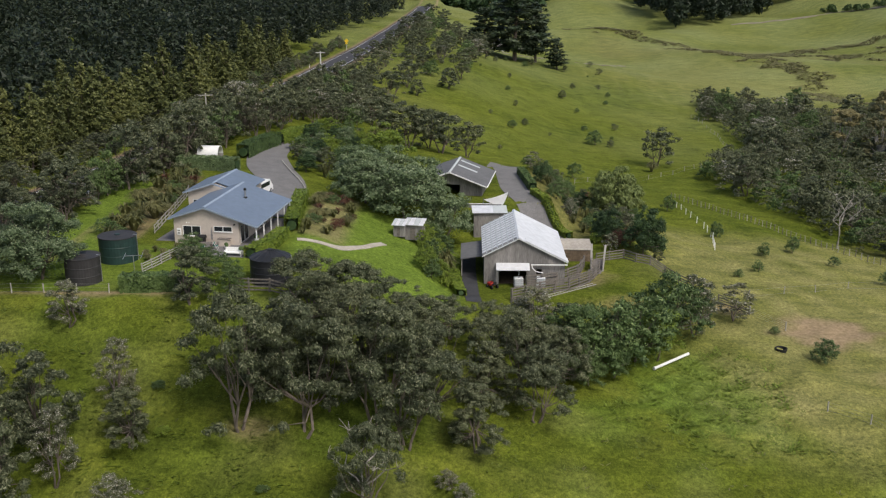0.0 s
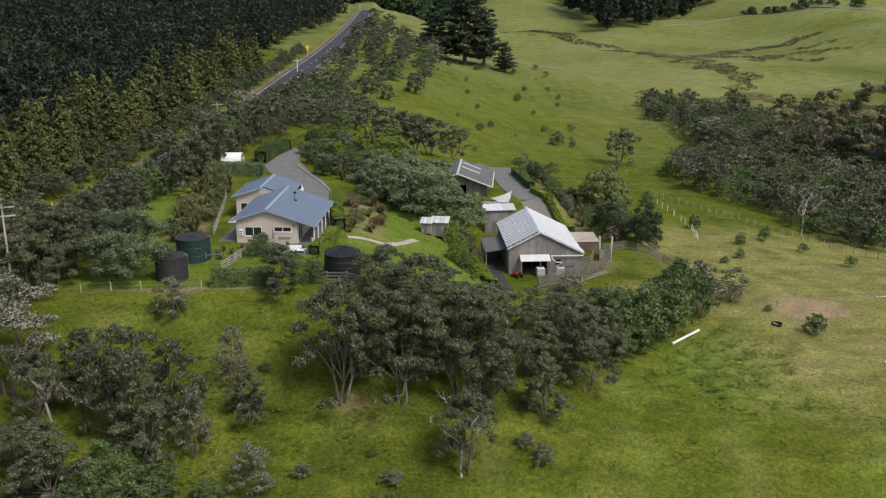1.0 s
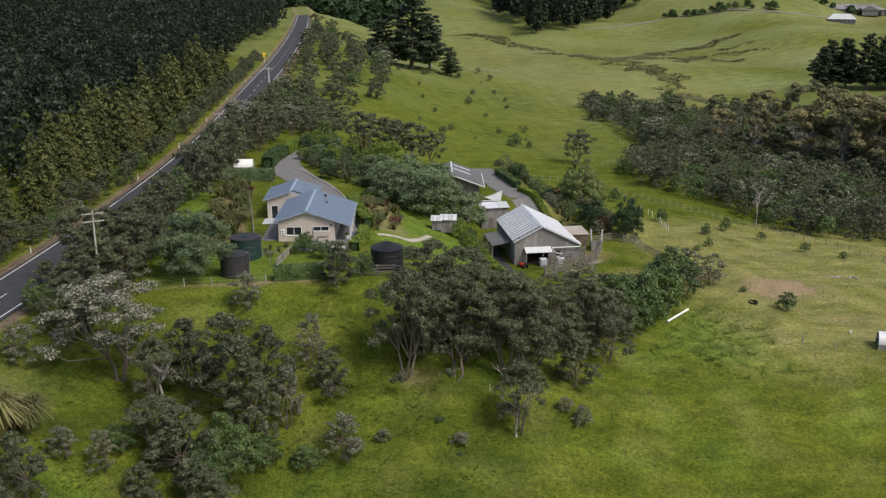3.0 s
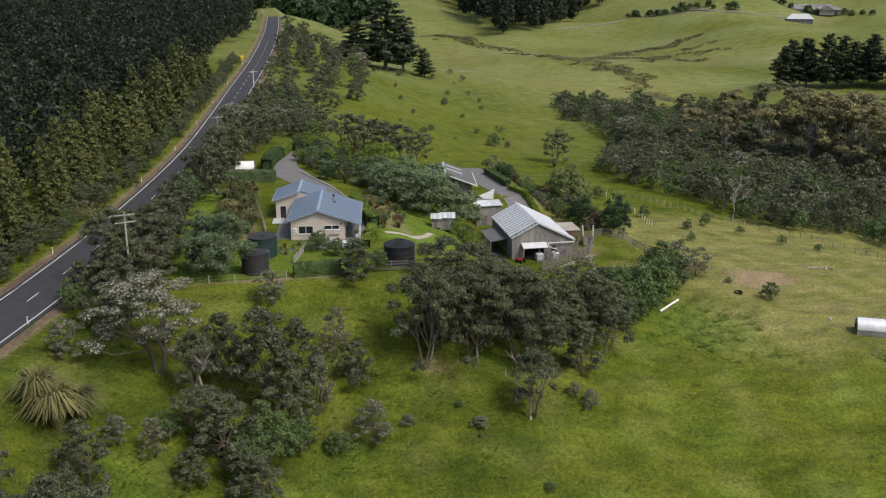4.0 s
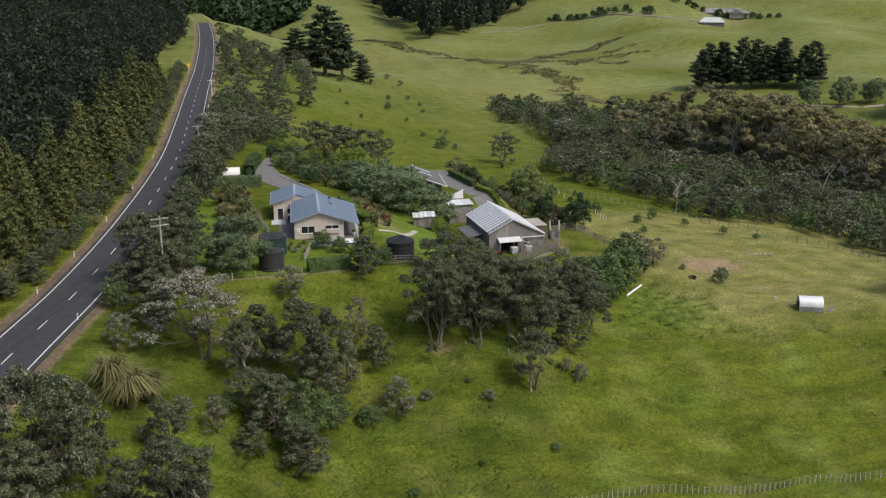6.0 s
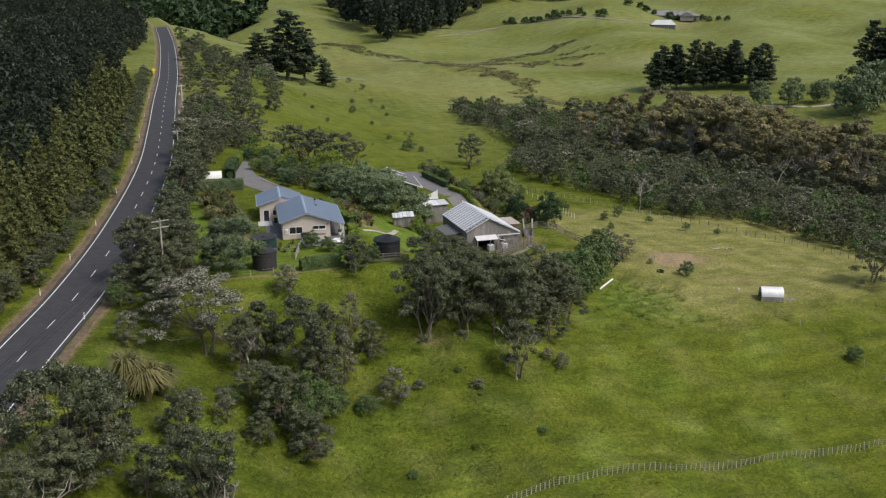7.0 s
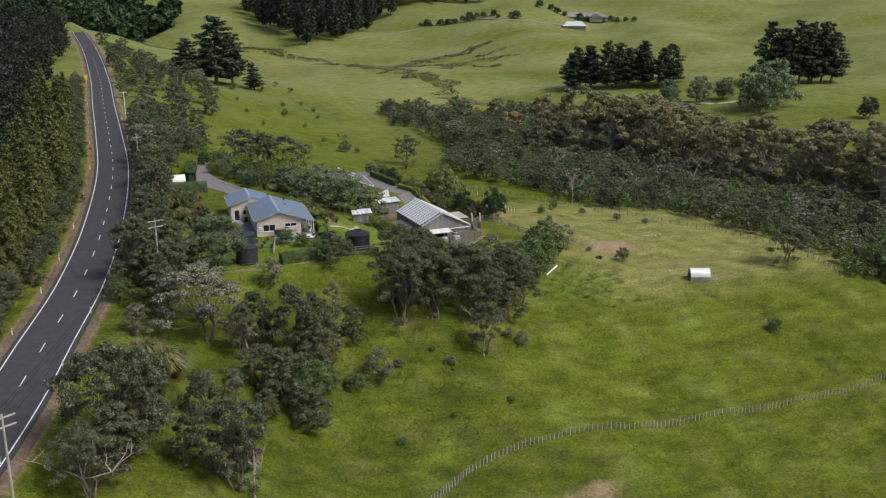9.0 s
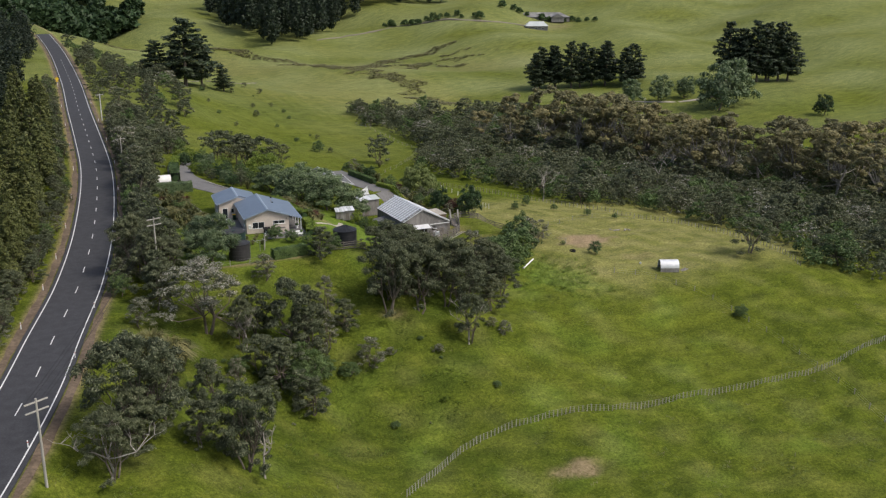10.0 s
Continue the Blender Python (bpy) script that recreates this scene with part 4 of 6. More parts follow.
def vehicle(name, x, y, z, turn, L, W, Hh, mat, label, van):
    t = thing(name, pose(x, y, z, 0, 0, turn), label, "car")
    if van:
        side = [(-L / 2, 0.3), (L / 2, 0.3), (L / 2, 0.95), (L / 2 - 0.25, 1.15), (L / 2 - 0.9, Hh), (-L / 2 + 0.15, Hh), (-L / 2, 0.9)]
    else:
        side = [(-L / 2, 0.3), (L / 2, 0.3), (L / 2, 0.75), (L / 2 - 0.2, 0.88), (L / 2 - 1.2, 0.98), (-L / 2 + 0.2, 1.0), (-L / 2, 0.85)]
    bm = prism(bmesh.new(), [(p[0], p[1]) for p in side], -W / 2, W / 2)
    bmesh.ops.bevel(bm, geom=bm.edges[:], offset=0.05, segments=2, affect="EDGES")
    part("body", bm, mat, t)
    if van:
        part("windscreen", prism(bmesh.new(), [(L / 2 - 0.29, 1.2), (L / 2 - 0.84, Hh - 0.12), (L / 2 - 0.8, Hh - 0.12), (L / 2 - 0.24, 1.2)], -W / 2 + 0.15, W / 2 - 0.15), M_glass, t)
        part("side_window", boxes((-L / 2 + 0.5, L / 2 - 1.1, -W / 2 - 0.006, -W / 2 + 0.01, 1.15, Hh - 0.2)), M_glass, t)
        part("side_window", boxes((-L / 2 + 0.5, L / 2 - 1.1, W / 2 - 0.01, W / 2 + 0.006, 1.15, Hh - 0.2)), M_glass, t)
    else:
        cab = prism(bmesh.new(), [(L / 2 - 1.35, 0.97), (L / 2 - 1.95, Hh), (-L / 2 + 1.1, Hh), (-L / 2 + 0.35, 0.99)], -W / 2 + 0.12, W / 2 - 0.12)
        part("cabin", cab, M_glass, t)
        part("roof", boxes((-L / 2 + 1.1, L / 2 - 1.95, -W / 2 + 0.1, W / 2 - 0.1, Hh + 0.002, Hh + 0.04), bevel=0.015), mat, t)
    for a in (-L / 2 + 0.8, L / 2 - 0.8):
        for b in (-W / 2 + 0.08, W / 2 - 0.08):
            w = part("wheel", lathe(bmesh.new(), [(0.31, -0.1), (0.33, -0.06), (0.33, 0.06), (0.31, 0.1)], 18), M_dark, t)
            w.matrix_basis = pose(a, b, 0.33, 90, 0, 0)
            part("rim", lathe(bmesh.new(), [(0.19, -0.11), (0.19, 0.11)], 14), M_metal, w)
    for b in (-W / 2 + 0.28, W / 2 - 0.28):
        part("headlight", boxes((L / 2 - 0.04, L / 2 + 0.015, b - 0.15, b + 0.15, 0.66, 0.8), bevel=0.015), M_clear, t)
        part("tail_light", boxes((-L / 2 - 0.015, -L / 2 + 0.04, b - 0.1, b + 0.1, 0.7, 0.85), bevel=0.015), M_red, t)


M_blue_car = plain("dark_blue_car_paint", (0.02, 0.05, 0.11), 0.25, 0.3, 3, 0.05, 0, spec=0.6)
vehicle("van", -25.3, 132.4, gz(-25.3, 132.4) + 0.05, 75, 4.4, 1.75, 1.95, M_white, "white van parked on the drive behind the house", True)
vehicle("car", -21.4, 189.2, gz(-21.4, 189.2) + 0.12, 10, 4.3, 1.75, 1.45, M_blue_car, "dark blue car parked on the drive", False)

# far farmhouse on its hill


def far_house(name, x, y, turn, L, W, mat, roof, label):
    z = min(gz(x, y), gz(x + 8, y), gz(x - 8, y), gz(x, y + 8))
    t = thing(name, pose(x, y, z, 0, 0, turn), label, "house")
    part("wall", boxes((-L / 2, L / 2, -W / 2, W / 2, -0.5, 3.2)), mat, t)
    bm = bmesh.new()
    a = [bm.verts.new(p) for p in ((-L / 2 - 0.6, -W / 2 - 0.6, 3.2), (L / 2 + 0.6, -W / 2 - 0.6, 3.2), (L / 2 + 0.6, W / 2 + 0.6, 3.2), (-L / 2 - 0.6, W / 2 + 0.6, 3.2), (-L / 2 + W / 2, 0, 6.6), (L / 2 - W / 2, 0, 6.6))]
    for f in ((0, 1, 5, 4), (1, 2, 5), (2, 3, 4, 5), (3, 0, 4), (3, 2, 1, 0)):
        bm.faces.new([a[i] for i in f])
    part("roof", bm, roof, t)
    for k in range(int(L / 5)):
        c = -L / 2 + 3 + k * 5
        w = part("window", boxes((c - 0.9, c + 0.9, -W / 2 - 0.04, -W / 2 + 0.02, 0.9, 2.2)), M_white, t)
        part("pane", boxes((c - 0.8, c + 0.8, -W / 2 - 0.06, -W / 2 - 0.042, 1.0, 2.1)), M_glass, w)
    return t


fh = far_house("farmhouse", 372, 622, -28, 42, 14, M_timber, M_rust, "large grey farmhouse with a hipped roof on the hill")
part("side_wing", boxes((6, 16, -12, -6.5, -0.5, 3.2)), M_timber, fh)
part("wing_roof", prism(bmesh.new(), [(5.4, 3.2), (16.6, 3.2), (11, 6.2)], -12.6, 0), M_rust, fh)
far_house("farm_building", 344, 588, -25, 17, 6, M_grey_roof, M_clear, "long dark farm building with a pale roof below the farmhouse")

# ---- plants ----


OCTA = np.array([(1, 0, 0), (0, 1, 0), (-1, 0, 0), (0, -1, 0), (0, 0, 1), (0, 0, -1)], float)
OCTA_FACES = np.array([(0, 1, 4), (1, 2, 4), (2, 3, 4), (3, 0, 4), (1, 0, 5), (2, 1, 5), (3, 2, 5), (0, 3, 5)])


def leaves(rng, puffs, count, size, droop=0.0, long=1.0, up=0.5, hearts=0.56):
    """Leaf tufts over the skin of rounded clumps, with a twiggy heart in each: triangles (n, 3, 3) and how far each faces up."""
    puffs = np.asarray(puffs, float)
    weight = puffs[:, 3] ** 2
    which = rng.choice(len(puffs), count, p=weight / weight.sum())
    p = puffs[which]
    d = rng.normal(size=(count, 3))
    d[:, 2] += up
    d /= np.linalg.norm(d, axis=1)[:, None]
    r = 0.5 + 0.85 * rng.rand(count)
    pos = p[:, :3] + d * r[:, None] * np.stack([p[:, 3], p[:, 3], p[:, 3] * p[:, 4]], 1)
    nrm = d + 0.42 * rng.normal(size=(count, 3))
    nrm[:, 2] += 0.2
    nrm /= np.linalg.norm(nrm, axis=1)[:, None]
    ref = rng.normal(size=(count, 3))
    ref[:, 2] -= droop * 3
    u = np.cross(nrm, np.cross(ref, nrm))
    u /= np.linalg.norm(u, axis=1)[:, None] + 1e-9
    v = np.cross(nrm, u)
    s = size * rng.uniform(0.55, 1.35, count)[:, None]
    u, v = u * s * long, v * s * 0.55
    q = np.stack([pos - u * 0.8 - v, pos - u * 0.8 + v, pos + u * 1.2 - nrm * s * 0.2], 1)
    if not hearts:
        return q, d[:, 2] * (r > 0.75)
    spin = rng.uniform(0, 6.283, len(puffs))
    c, n = np.cos(spin), np.sin(spin)
    turn = np.stack([np.stack([c, -n, 0 * c], 1), np.stack([n, c, 0 * c], 1), np.stack([0 * c, 0 * c, 1 + 0 * c], 1)], 1)
    heart = np.einsum("pij,kj->pki", turn, OCTA) * (hearts * puffs[:, 3])[:, None, None]
    heart[..., 2] *= puffs[:, 4][:, None]
    heart += puffs[:, None, :3]
    core = heart[:, OCTA_FACES].reshape(-1, 3, 3)
    return np.concatenate([q, core]), np.concatenate([d[:, 2] * (r > 0.75), np.zeros(len(core))])


def quads(name, q, mat, parent=None, bloom_toplight=None):
    n, k = q.shape[:2]
    ob = arrays(name, q.reshape(-1, 3), np.arange(k * n).reshape(n, k), mat, parent)
    if bloom_toplight is not None:
        at = ob.data.attributes.new("bloom_toplight", "FLOAT", "POINT")
        at.data.foreach_set("value", np.repeat(bloom_toplight, k).astype(np.float32))
    return ob


def limb(bm, rng, a, b, r0, r1, sag=0.3, sides=5):
    a, b = Vector(a), Vector(b)
    k = (b - a).length * 0.12
    mid = a.lerp(b, 0.5) + Vector(rng.normal(size=3)) * k * 0.6 + Vector((0, 0, -sag * k))
    tube(bm, [a, a.lerp(mid, 0.55), mid, mid.lerp(b, 0.55), b], [r0, r0 * 0.8 + r1 * 0.2, (r0 + r1) / 2, r1 * 1.2, r1], sides)


def pad(out, rng, x, y, z, r, sub, squash, tall=1.0, tilt=0.45):
    """One spray of foliage: small clumps heaped into a low mound of radius r."""
    for _ in range(sub):
        a, q = rng.uniform(0, 6.283), math.sqrt(rng.rand())
        small = r * rng.uniform(0.38, 0.66) * (6 / sub) ** 0.3
        out.append((x + r * q * math.cos(a), y + r * q * math.sin(a), z + tall * r * (tilt * (1 - q * q) + rng.uniform(-0.18, 0.18)), small, squash))


def puffs_for(kind, rng, sub=6):
    """Clumps (x, y, z, radius, squash) of one plant of height 1 and width 1 scaled to its usual size."""
    out = []
    if kind == "umbrella":  # wind-shaped tea tree: tiers of flat pads
        for k in range(36):
            a, rr = k * 2.4 + rng.uniform(-0.4, 0.4), 0.42 * math.sqrt((k + rng.rand()) / 36)
            z = 0.93 - 1.3 * rr * rr - rng.choice([0, 0.02, 0.12, 0.26, 0.4, 0.54]) * rng.uniform(0.7, 1.3)
            pad(out, rng, rr * math.cos(a), rr * math.sin(a), z, rng.uniform(0.065, 0.12), sub, 0.6)
    elif kind == "upright":  # denser tea tree, leafy almost to the ground
        for k in range(30):
            z = 0.12 + 0.82 * (k + rng.rand()) / 30
            w = 0.42 * math.sin(math.pi * min(1, 0.16 + z * 0.86)) ** 0.7
            a, rr = k * 2.4 + rng.uniform(-0.5, 0.5), w * rng.uniform(0.45, 1.0)
            pad(out, rng, rr * math.cos(a), rr * math.sin(a), z, rng.uniform(0.075, 0.125), sub, 0.66)
    elif kind == "dome":
        for k in range(34):
            e = math.asin(0.02 + 0.97 * (k + rng.rand()) / 34)
            a, rr = k * 2.4 + rng.uniform(-0.4, 0.4), rng.uniform(0.72, 1.0)
            pad(out, rng, 0.4 * rr * math.cos(e) * math.cos(a), 0.4 * rr * math.cos(e) * math.sin(a), 0.14 + 0.74 * rr * math.sin(e), rng.uniform(0.07, 0.125), sub, 0.8, 1.0, 0.6)
        out.append((0, 0, 0.36, 0.3, 0.9))
    elif kind == "cone":
        for k in range(44):
            z = 0.05 + 0.92 * (k / 44) + rng.uniform(-0.02, 0.02)
            w = 0.42 * (1 - z) ** 0.75 + 0.02
            a, rr = k * 2.4 + rng.uniform(-0.4, 0.4), w * rng.uniform(0.7, 1.05)
            for f in ((1.0, 0.72, 0.45) if sub > 3 else (0.95, 0.55)):
                out.append((rr * f * math.cos(a), rr * f * math.sin(a), z + 0.05 * (1 - f), (0.045 + 0.085 * (1 - z)) * (1.25 - 0.3 * f), 0.85))
    elif kind == "pine":
        for k in range(44):
            z = 0.12 + 0.86 * (k / 44)
            w = 0.5 * (1 - (z - 0.12) / 0.88) ** 0.5 * (0.6 if z < 0.22 else 1)
            a, rr = k * 2.4 + rng.uniform(-0.5, 0.5), w * rng.uniform(0.5, 1.08)
            for f in ((1.0, 0.74, 0.46) if sub > 2 else (0.95, 0.5)):
                out.append((rr * f * math.cos(a) + rng.uniform(-0.02, 0.02), rr * f * math.sin(a) + rng.uniform(-0.02, 0.02), z + 0.03 * f + rng.uniform(-0.012, 0.012), 0.045 + 0.07 * (1 - z) * (1.3 - 0.4 * f) + rng.uniform(0, 0.03), 0.6))
    elif kind == "gum":
        for k in range(34):
            a, rr = k * 2.4 + rng.uniform(-0.5, 0.5), 0.4 * math.sqrt((k + rng.rand()) / 34)
            z = 0.92 - 1.1 * rr * rr - rng.choice([0, 0.06, 0.16, 0.28, 0.42, 0.54]) * rng.uniform(0.8, 1.2)
            pad(out, rng, rr * math.cos(a), rr * math.sin(a), z, rng.uniform(0.06, 0.11), sub, 0.85, 0.7, 0.8)
    return np.array(out)


SIZES = {"umbrella": (9, 9), "upright": (8, 6.5), "dome": (6, 6.5), "cone": (9, 5), "pine": (20, 10), "gum": (24, 13)}
PROTO = {}


def grow(key, name, shape, mat, bark, count, leaf, seed, label, category, group="", bloom_toplight=0.0, droop=0.0, long=1.0, sub=6):
    rng = np.random.RandomState(seed)
    H, W = SIZES[shape]
    pf = puffs_for(shape, rng, sub) * np.array([W, W, H, W, 1])
    t = thing(name, Matrix(), label, category, group)
    bm = bmesh.new()
    if shape in ("umbrella", "upright", "gum", "dome"):
        stems = {"umbrella": 3, "upright": 2, "gum": 1, "dome": 1}[shape]
        thick = {"umbrella": 0.15, "upright": 0.13, "gum": 0.34, "dome": 0.12}[shape]
        fork = {"umbrella": 0.24, "upright": 0.3, "gum": 0.32, "dome": 0.25}[shape] * H
        tops = []
        for s in range(stems):
            a = rng.uniform(0, 6.283)
            foot = (0.2 * math.cos(a) * (stems > 1), 0.2 * math.sin(a) * (stems > 1), -0.5)
            top = (W * 0.11 * math.cos(a), W * 0.11 * math.sin(a), fork * rng.uniform(0.8, 1.2))
            limb(bm, rng, foot, top, thick, thick * 0.7, 0, 6)
            tops.append(top)
        for c in pf[rng.permutation(len(pf))[: 18]]:
            near = min(tops, key=lambda q: (q[0] - c[0]) ** 2 + (q[1] - c[1]) ** 2)
            limb(bm, rng, near, (c[0], c[1], c[2] - 0.2 * c[3]), thick * 0.5, thick * 0.12, 0.6)
    else:
        tube(bm, [(0, 0, -0.5), (0.05, 0, H * 0.5), (0, 0.05, H * 0.96)], [H * 0.016, H * 0.011, H * 0.003], 6)
        for c in pf[::6]:
            limb(bm, rng, (0, 0, c[2] - 0.1 * H * 0.3), c[:3], H * 0.005, H * 0.0015, 0.2, 4)
    part("trunk", bm, bark, t)
    q, facing = leaves(rng, pf, count, leaf, droop, long)
    bl = None
    if bloom_toplight:
        # Up-facing outer leaves only: real blossom, and top light painted on flowerless crowns.
        bl = ((facing > 0.15) & (rng.rand(len(facing)) < bloom_toplight)).astype(float) * rng.uniform(0.5, 1, len(facing))
    quads("crown", q, mat, t, bl)
    PROTO[key] = [t, False, H, W]


SPECS = {}
FINE = {"near": (2.4, 0.46, 6), "middle": (0.75, 0.7, 4), "far": (0.32, 1.1, 2), "small": (0.25, 1.1, 2)}


def make_tree(name, *rest, **more):
    """Notes one variety of a plant; its meshes are grown where it first stands."""
    SPECS.setdefault(name, []).append((rest, more))


def plant(name, x, y, h, w, seed=None, sink=0.0):
    """Sets one plant of that kind, h high and w wide, on the ground, with finer leaves in the foreground."""
    rng = random.Random(int(x * 131 + y * 977) if seed is None else seed)
    kind = rng.randrange(len(SPECS[name]))
    away = math.hypot(x + 35, y + 25)
    detail = "small" if h < 2.6 and away > 120 else "near" if away < 133 else "middle" if away < 205 else "far"
    key = (name, kind, detail)
    if key not in PROTO:
        rest, more = SPECS[name][kind]
        if rest[0] == "blades":
            flax(key, name, *rest[1:])
        else:
            f = FINE[detail]
            rest = list(rest)
            rest[3], rest[4] = int(rest[3] * f[0]), rest[4] * f[1]
            grow(key, name, *rest, sub=f[2], **more)
    entry = PROTO[key]
    t, used, H, W = entry
    m = pose(x, y, gz(x, y) - sink, rng.uniform(-4, 4), rng.uniform(-4, 4), rng.uniform(0, 360)) @ Matrix.Diagonal((w / W, w / W, h / H, 1))
    if used:
        s = t.scale
        return copy_thing(t, m @ Matrix.Diagonal((1 / s[0], 1 / s[1], 1 / s[2], 1)))
    t.matrix_basis = m
    entry[1] = True
    return t


# Light tips on the flowerless kinds are top light put into the colour.
for k in range(3):
    make_tree("tea_tree", "umbrella", L_manuka, M_bark, 6800, 0.2, 10 + k, "olive-grey spreading tea tree with several bare stems", "tree", "tea trees on the slope", long=1.35, bloom_toplight=0.3)
    make_tree("dense_tea_tree", "upright", L_manuka, M_bark, 6200, 0.19, 20 + k, "dense dark olive tea tree leafy down its sides", "tree", "tea trees on the slope", long=1.35, bloom_toplight=0.3)
    make_tree("hedgerow_conifer", "cone", L_conifer, M_bark, 5200, 0.24, 30 + k, "pointed yellow-green conifer in the row beside the road", "tree", "conifers beside the road", bloom_toplight=0.25)
    make_tree("pine_tree", "pine", L_pine, M_bark, 12000, 0.36, 40 + k, "tall dark green pine with layered branches", "tree", "dark pines")
    make_tree("gum_tree", "gum", L_euc, M_pale_bark, 20000, 0.3, 50 + k, "tall brown-green gum tree with a pale trunk", "tree", "gum trees in the gully")
    make_tree("garden_shrub", "dome", L_bush, M_bark, 5200, 0.17, 60 + k, "rounded mid-green garden shrub", "shrub", "garden shrubs", bloom_toplight=0.25)
for k in range(2):
    make_tree("flowering_tea_tree", "umbrella", L_bloom, M_bark, 8000, 0.19, 70 + k, "tea tree covered with greyish white blossom", "tree", "tea trees on the slope", bloom_toplight=0.75)
    make_tree("blossoming_shrub", "upright", L_bloom, M_bark, 3600, 0.19, 75 + k, "upright tea tree shrub with pale flowering tips", "shrub", "tea trees on the slope", bloom_toplight=0.4)
    make_tree("sage_tree", "dome", L_sage, M_bark, 15000, 0.14, 80 + k, "broad soft sage-green tree with rounded clumps", "tree", "sage-green garden trees", bloom_toplight=0.3)
    make_tree("dark_shrub", "dome", L_dark, M_bark, 11000, 0.16, 85 + k, "dense dark green rounded evergreen", "shrub", "dark evergreens")
    make_tree("bright_shrub", "dome", L_bright, M_bark, 5200, 0.17, 90 + k, "bright yellow-green rounded shrub", "shrub", "bright shrubs")
    make_tree("red_shrub", "dome", L_red, M_bark, 2000, 0.2, 95 + k, "red-brown leaved garden shrub", "shrub", "garden shrubs")
make_tree("willow_tree", "dome", L_willow, M_bark, 18000, 0.14, 99, "pale green weeping willow", "tree", droop=1.0, long=1.8)

# tea trees below the house: x, y, height, width
for row in ((-43.8, 68.8, 8, 4.5), (-36.8, 70, 11.5, 9), (-17.5, 76, 12.6, 9.5), (-12.1, 75.8, 12, 9), (-6.1, 78, 12, 9.5), (0, 82, 9.5, 8), (6.8, 88, 9, 8), (-12.8, 86.5, 8.6, 8), (-9, 88, 8, 8), (-63.2, 41, 12.5, 11.5), (-52.3, 39, 11, 8.6), (-67, 35, 8, 7), (-2, 90, 7, 7), (-8, 82, 10, 8.5), (9, 85, 8, 7.5), (5, 95, 6.5, 7), (-5, 93.5, 6, 7), (-43, 63, 6, 6)):
    plant("tea_tree", *row)
for row in ((-40.5, 73, 8, 6), (-34.7, 67, 9.5, 6.6), (-40.6, 60.4, 8, 8), (-26.1, 73, 5.5, 5), (-52.6, 53, 6.8, 5.2), (-24.1, 88, 5.8, 5.6), (-32.5, 72, 9, 6), (-60, 45.5, 9, 7), (4, 85, 7, 6), (12, 92, 7, 7), (-14.5, 80.5, 9, 6), (-56.5, 41, 6, 5), (-3, 84, 9, 7), (3, 78, 7, 6), (13, 98, 7, 7), (0.5, 97, 5, 6), (-38, 56.5, 6, 6), (-44, 57, 4, 4), (-61.6, 43.4, 8.5, 7.5), (-64, 38.4, 8, 7.5), (-51.2, 41, 7.5, 6.5), (-10, 79, 8, 7), (-16, 79, 7.5, 6.5)):
    plant("dense_tea_tree", *row)
plant("flowering_tea_tree", -47.6, 73, 11.3, 13.4)
for row in ((-28.2, 77, 6.5, 4.2), (-25.3, 66, 5, 5.4), (-47.4, 59.4, 4.6, 3.2), (-34.9, 85.2, 4.6, 4.6), (9.6, 96.4, 8.4, 8), (29.8, 108.6, 7.8, 6.4), (-31, 69.5, 7, 4.5), (-56.8, 72.4, 4.4, 5), (36.2, 113.5, 5, 6), (-13, 91, 5, 6)):
    plant("blossoming_shrub", *row)
plant("sage_tree", -41, 94.4, 9, 11)
for row in ((-11, 136.5, 9, 11), (-5.6, 133.5, 9.6, 12), (0.2, 134.5, 9, 9.5), (-8.5, 142, 9.2, 12), (-3, 142, 9, 10), (-13, 149, 7.5, 10)):
    plant("sage_tree", *row)
for row in ((17.4, 97.4, 9.8, 10), (13.8, 96, 8.8, 9), (21.6, 101.4, 9.2, 9.4), (26.8, 106.4, 9.8, 9.6), (-36.2, 62.6, 7.4, 7), (-38.6, 60.4, 5.4, 6), (-46.2, 62.2, 3.4, 3.6), (-33.4, 64.4, 4.2, 5), (-29, 65, 2.6, 4), (-27.6, 102.0, 3.1, 3.6), (-25.4, 99.2, 2.6, 3.2), (-23.2, 97.6, 2.2, 2.8), (-20.5, 91, 3.4, 3)):
    plant("garden_shrub", *row)
for row in ((31.5, 113.5, 5.2, 4.6), (28.3, 131, 7.8, 7.2), (24, 137, 6, 5.6)):
    plant("dark_shrub", *row)
for row in ((24.0, 102.2, 7.6, 6.8), (-9.5, 163, 9, 11), (-23, 93.5, 2.4, 2.6)):
    plant("bright_shrub", *row)
plant("willow_tree", 29, 158, 9.5, 11)
for row in ((-13.2, 193, 9, 9.5), (-7, 195, 8.6, 10), (-0.5, 196.5, 8.4, 10), (5, 199, 7, 8.5), (-9, 201, 8.6, 9.5), (-3, 202, 8, 9), (73.4, 88, 8.2, 10), (52.8, 237, 9.4, 10)):
    plant("tea_tree", *row)
for row in ((43.6, 103.2, 3.3, 3.8), (51.2, 67.4, 3, 3.4), (41, 262, 5, 5), (28, 204, 4, 4)):
    plant("garden_shrub", *row)


def inside(poly, x, y):
    hit, j = False, len(poly) - 1
    for i in range(len(poly)):
        (xi, yi), (xj, yj) = poly[i], poly[j]
        if (yi > y) != (yj > y) and x < (xj - xi) * (y - yi) / (yj - yi) + xi:
            hit = not hit
        j = i
    return hit


